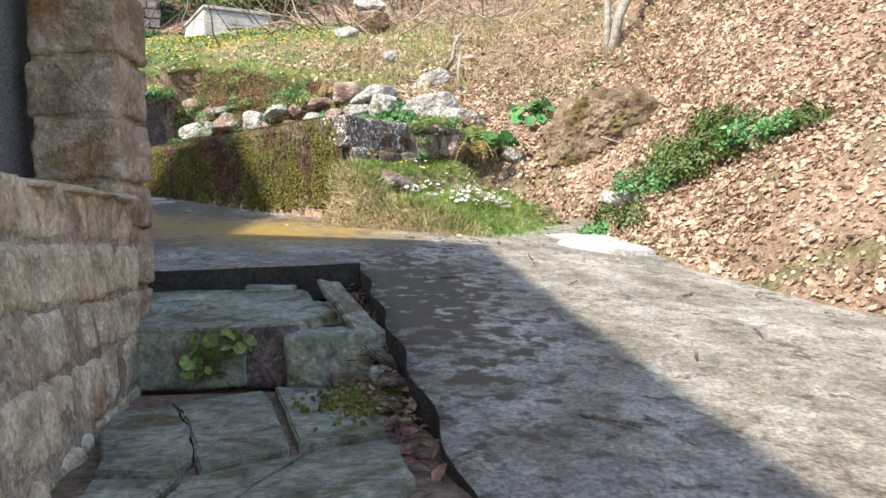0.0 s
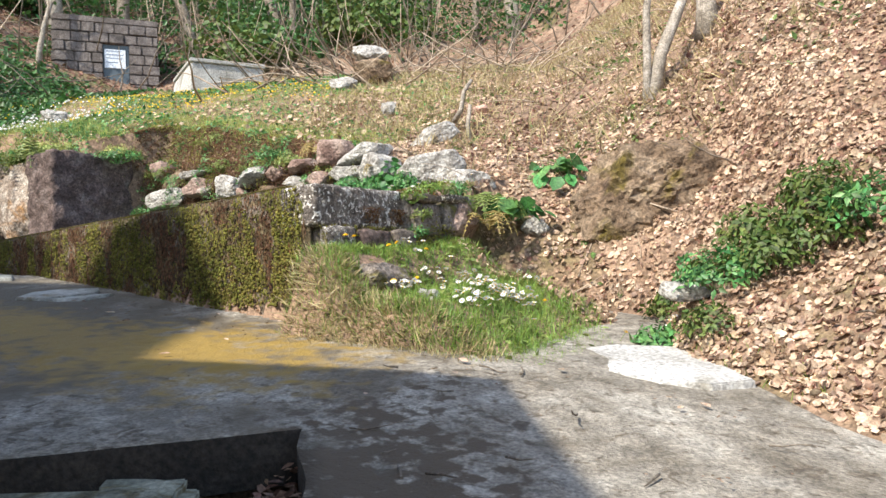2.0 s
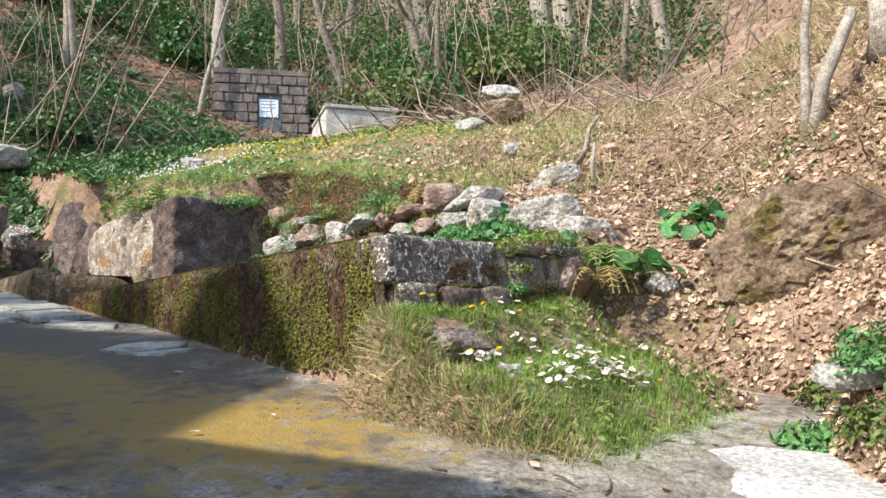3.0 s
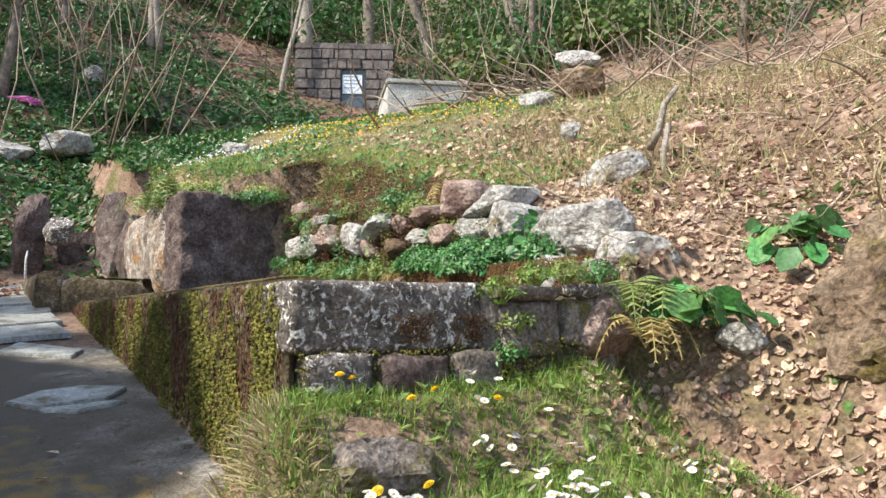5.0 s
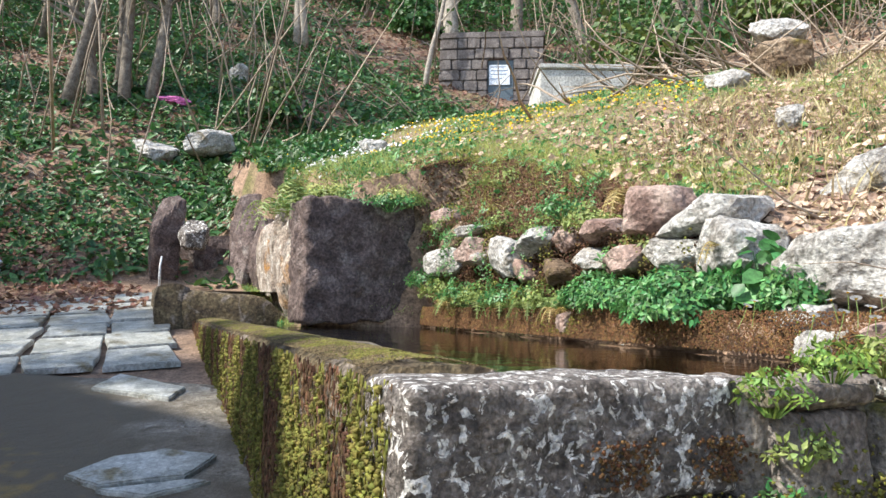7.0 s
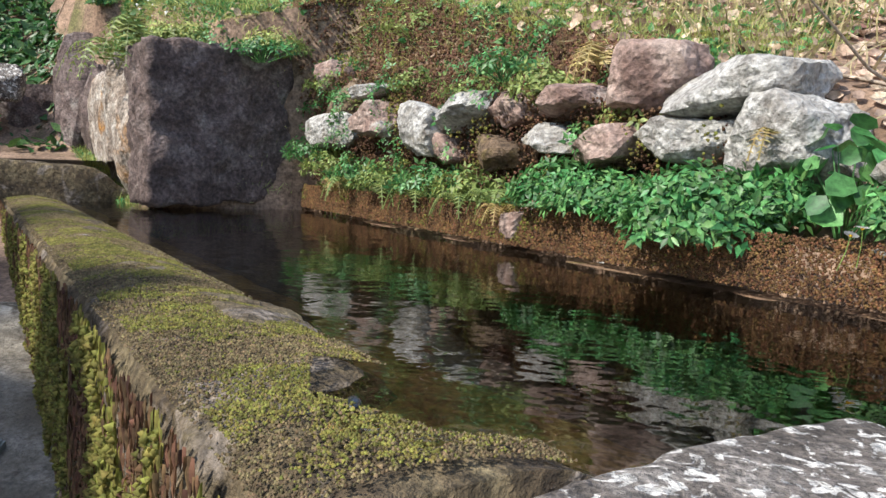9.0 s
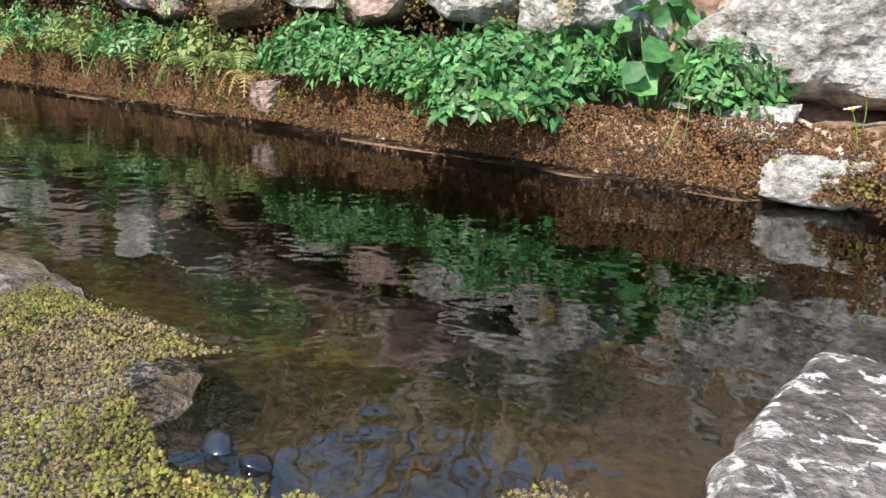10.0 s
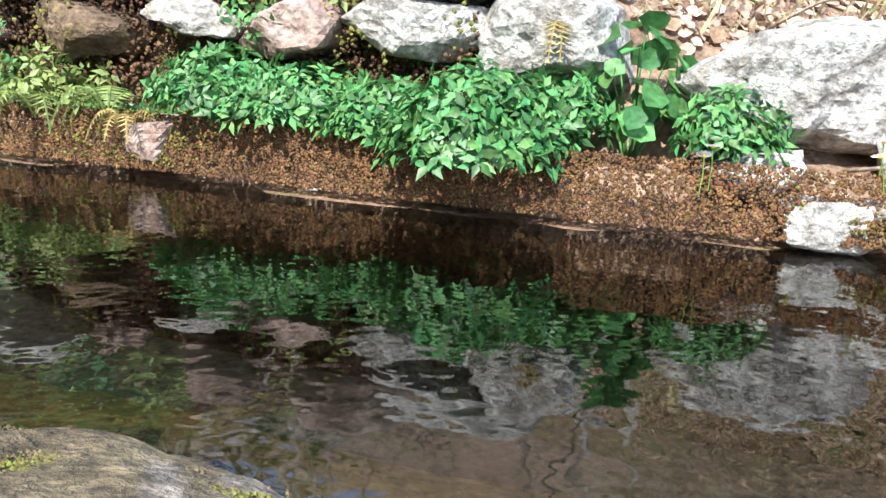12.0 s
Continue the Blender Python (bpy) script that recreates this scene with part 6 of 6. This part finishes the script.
def tree(name, base, height, radius, seed, mat=M_BARK, lean=(0.0, 0.0), leaves=0, leafmat=None, label="bare slender tree", limbs=9):
    rnd = random.Random(seed)
    t = tagged(new(name), label, "tree")
    b = Vector(base)
    bm = bmesh.new()
    pts, rad = [], []
    p = b - Vector((0, 0, 0.3))
    d = Vector((lean[0], lean[1], 1)).normalized()
    n = 9
    for k in range(n + 1):
        pts.append(p.copy())
        rad.append(radius * (1.15 if k == 0 else 1) * (1 - 0.82 * k / n))
        d = (d + Vector((rnd.uniform(-1, 1), rnd.uniform(-1, 1), 0.25)) * 0.10).normalized()
        p = p + d * (height + 0.3) / n
    tube(pts, rad, 8, bm)
    part("trunk", bm, mat, t, "", True)
    bm = bmesh.new()
    tips = []
    for i in range(limbs):
        f = rnd.uniform(0.28, 0.97)
        k = min(n - 1, int(f * n))
        q = pts[k].lerp(pts[k + 1], f * n - k)
        a = rnd.uniform(0, 6.28)
        L = height * rnd.uniform(0.14, 0.32) * (1.25 - f)
        dd = Vector((math.cos(a), math.sin(a), rnd.uniform(0.4, 1.2))).normalized()
        lp = [q]
        for j in range(5):
            dd = (dd + Vector((rnd.uniform(-1, 1), rnd.uniform(-1, 1), rnd.uniform(-0.5, 1))) * 0.22).normalized()
            lp.append(lp[-1] + dd * L / 5)
        r = rad[k] * 0.42
        tube(lp, [r, r * 0.8, r * 0.6, r * 0.45, r * 0.3, r * 0.12], 5, bm)
        for j in range(2, 6):
            for _ in range(2):
                e = (dd + Vector((rnd.uniform(-1, 1), rnd.uniform(-1, 1), rnd.uniform(-0.4, 0.8))) * 0.9).normalized()
                w = [lp[j], lp[j] + e * L * 0.16, lp[j] + e * L * 0.30 + Vector((0, 0, L * 0.04))]
                tube(w, [r * 0.26, r * 0.17, r * 0.06], 3, bm)
                tips += w[1:]
    part("bare_branching", bm, mat, t)["kind"] = "stuff"
    if leaves and tips:
        tp_ = np.array([tuple(x) for x in tips])
        at = tp_[RNG.integers(0, len(tp_), leaves)] + RNG.normal(0, 0.18, (leaves, 3))
        g = scatter("leaves", LEAF_V, LEAF_F, at, turns_for(leaves, 1.2), 0.09 * RNG.uniform(0.5, 1.4, leaves), leafmat, "", "", "stuff")
        g.parent = t
    return t


def gtree(x, y, *a, **k):
    return tree("tree", (x, y, on_ground(x, y)), *a, **k)


gtree(-3.25, 33.0, 13, 0.42, 1, M_PALEBARK, (0.0, 0.0), label="grey tree trunk on the upper slope")
gtree(-2.7, 33.2, 13, 0.36, 2, M_PALEBARK, (-0.03, 0.0), label="grey tree trunk on the upper slope")
gtree(-8.6, 34.4, 14, 0.42, 3, M_BARK, (-0.05, 0.0), label="dark tree trunk on the upper slope")
gtree(-9.6, 27.8, 10, 0.2, 4, M_BARK, (-0.16, 0.0), label="thin leaning tree behind the hut")
gtree(-12.9, 23.6, 6.5, 0.09, 5, M_PALEBARK, (0.05, 0.0), label="thin pale sapling beside the hut")
gtree(-16.9, 22.3, 8, 0.13, 6, M_PALEBARK, (-0.08, 0.0), label="pale slender tree on the slope")
gtree(-16.7, 22.5, 8, 0.12, 7, M_PALEBARK, (0.02, 0.0), label="pale slender tree on the slope")
for i, (x, y) in enumerate([(-16.2, 15.5), (-15.8, 16.0), (-16.4, 16.2), (-15.6, 16.5), (-16.3, 14.9)]):
    gtree(x, y, 7.0, 0.15, 10 + i, M_BARK, (0.12 * (i - 2), 0.05), 1100, M_BUSH, "multi-stemmed hazel with fresh small leaves", 16)
rnd = random.Random(77)
for i in range(34):
    x, y = rnd.uniform(-34, 6), rnd.uniform(26, 46)
    gtree(x, y, rnd.uniform(8, 14), rnd.uniform(0.12, 0.3), 100 + i, M_BARK if i % 3 else M_PALEBARK, (rnd.uniform(-0.12, 0.12), 0), 500 if i % 2 else 0, M_IVY, "bare woodland tree on the upper slope" if i % 2 == 0 else "woodland tree with ivy and young leaves", 10)
for i in range(12):
    s, n = rnd.uniform(20, 32), rnd.uniform(-6, 8)
    p = tp(s, n)
    gtree(p.x, p.y, rnd.uniform(6, 11), rnd.uniform(0.08, 0.2), 200 + i, M_BARK, (rnd.uniform(-0.15, 0.15), 0), 900, M_BUSH, "woodland tree with fresh green leaves", 12)
for i in range(10):
    x, y = rnd.uniform(4, 12), rnd.uniform(12, 26)
    gtree(x, y, rnd.uniform(5, 9), rnd.uniform(0.06, 0.14), 300 + i, M_PALEBARK if i % 2 else M_BARK, (rnd.uniform(-0.2, 0.2), -0.05), 0, None, "bare young tree on the bank", 8)


def bush(x, y, r, h, n, mat, label, seed, size=0.12):
    plant_cluster("bush", (x, y, on_ground(x, y) - 0.05), (r, r, h), n, size, mat, label, seed, 0.9, "bush")


for i in range(26):
    s, n = rnd.uniform(17.5, 30), rnd.uniform(-6, 9)
    p = tp(s, n)
    bush(p.x, p.y, rnd.uniform(0.6, 1.3), rnd.uniform(0.7, 1.8), 420, (M_BUSH, M_IVY)[i % 2], "leafy undergrowth bush under the trees", 400 + i)
for i in range(30):
    x, y = rnd.uniform(-26, -2), rnd.uniform(26, 36)
    bush(x, y, rnd.uniform(0.9, 1.9), rnd.uniform(1.0, 2.6), 420, (M_IVY, M_BUSH, M_IVY)[i % 3], "dark evergreen undergrowth behind the hut", 440 + i, 0.2)

# the wood's dense understorey of thin stems and hanging green
rs = np.random.default_rng(9)
bm = bmesh.new()
for k in range(900):
    x, y = rs.uniform(-36, 5), rs.uniform(25.5, 48)
    if k % 4 == 0:
        p = tp(rs.uniform(18.5, 34), rs.uniform(-8, 9))
        x, y = p.x, p.y
    z = on_ground(x, y, -0.1)
    h, a, b = rs.uniform(1.5, 6), rs.normal(0, 0.22), rs.normal(0, 0.22)
    r = rs.uniform(0.012, 0.035)
    tube([(x, y, z), (x + a * h * 0.5 + rs.normal(0, 0.1), y + b * h * 0.5, z + h * 0.5), (x + a * h + rs.normal(0, 0.3), y + b * h, z + h)], [r, r * 0.7, r * 0.2], 4, bm)
tagged(new("thicket_stems", bm_mesh("thicket_stems", bm, M_TWIG)), "dense thin bare stems of the thicket", "thicket", "", "stuff")
n = 60000
x, y = rs.uniform(-38, 3, n), rs.uniform(26, 48, n)
k = patch(x, y, 0.35, 2.0) > 0.30
x, y = x[k], y[k]
scatter("thicket_leaves", LEAF_V, LEAF_F, np.stack([x, y, ground_z(x, y) + np.abs(rs.normal(0, 1.3, len(x)))], 1), turns_for(len(x), 1.0), 0.17 * rs.uniform(0.5, 1.4, len(x)), M_IVY, "dark ivy leaves in the thicket", "thicket")

# trees added out of view beside the lane, west of the house: they shade the trough and show in the water
for i, (x, y, h) in enumerate([(-9.6, 4.6, 8.0), (-11.4, 5.6, 8.2), (-12.6, 7.0, 8.0), (-8.2, 6.0, 7.0), (-14.2, 8.0, 7.5)]):
    tree("tree", (x, y, float(road_z(x, y))), h, 0.2, 500 + i, M_BARK, (0.02, 0.0), 3400, M_IVY, "leafy evergreen tree added out of view to shade the trough", 26)
# more unseen trees, added for the water's reflections
for i, (x, y, h) in enumerate([(4.6, -1.5, 11), (1.5, -4.5, 12), (6.5, 2.5, 10), (-2.2, -9.0, 12)]):
    tree("tree", (x, y, float(ground_z(x, y))), h, 0.22, 520 + i, M_PALEBARK, (0.0, 0.0), 0, None, "tall bare tree added out of view below the lane", 16)
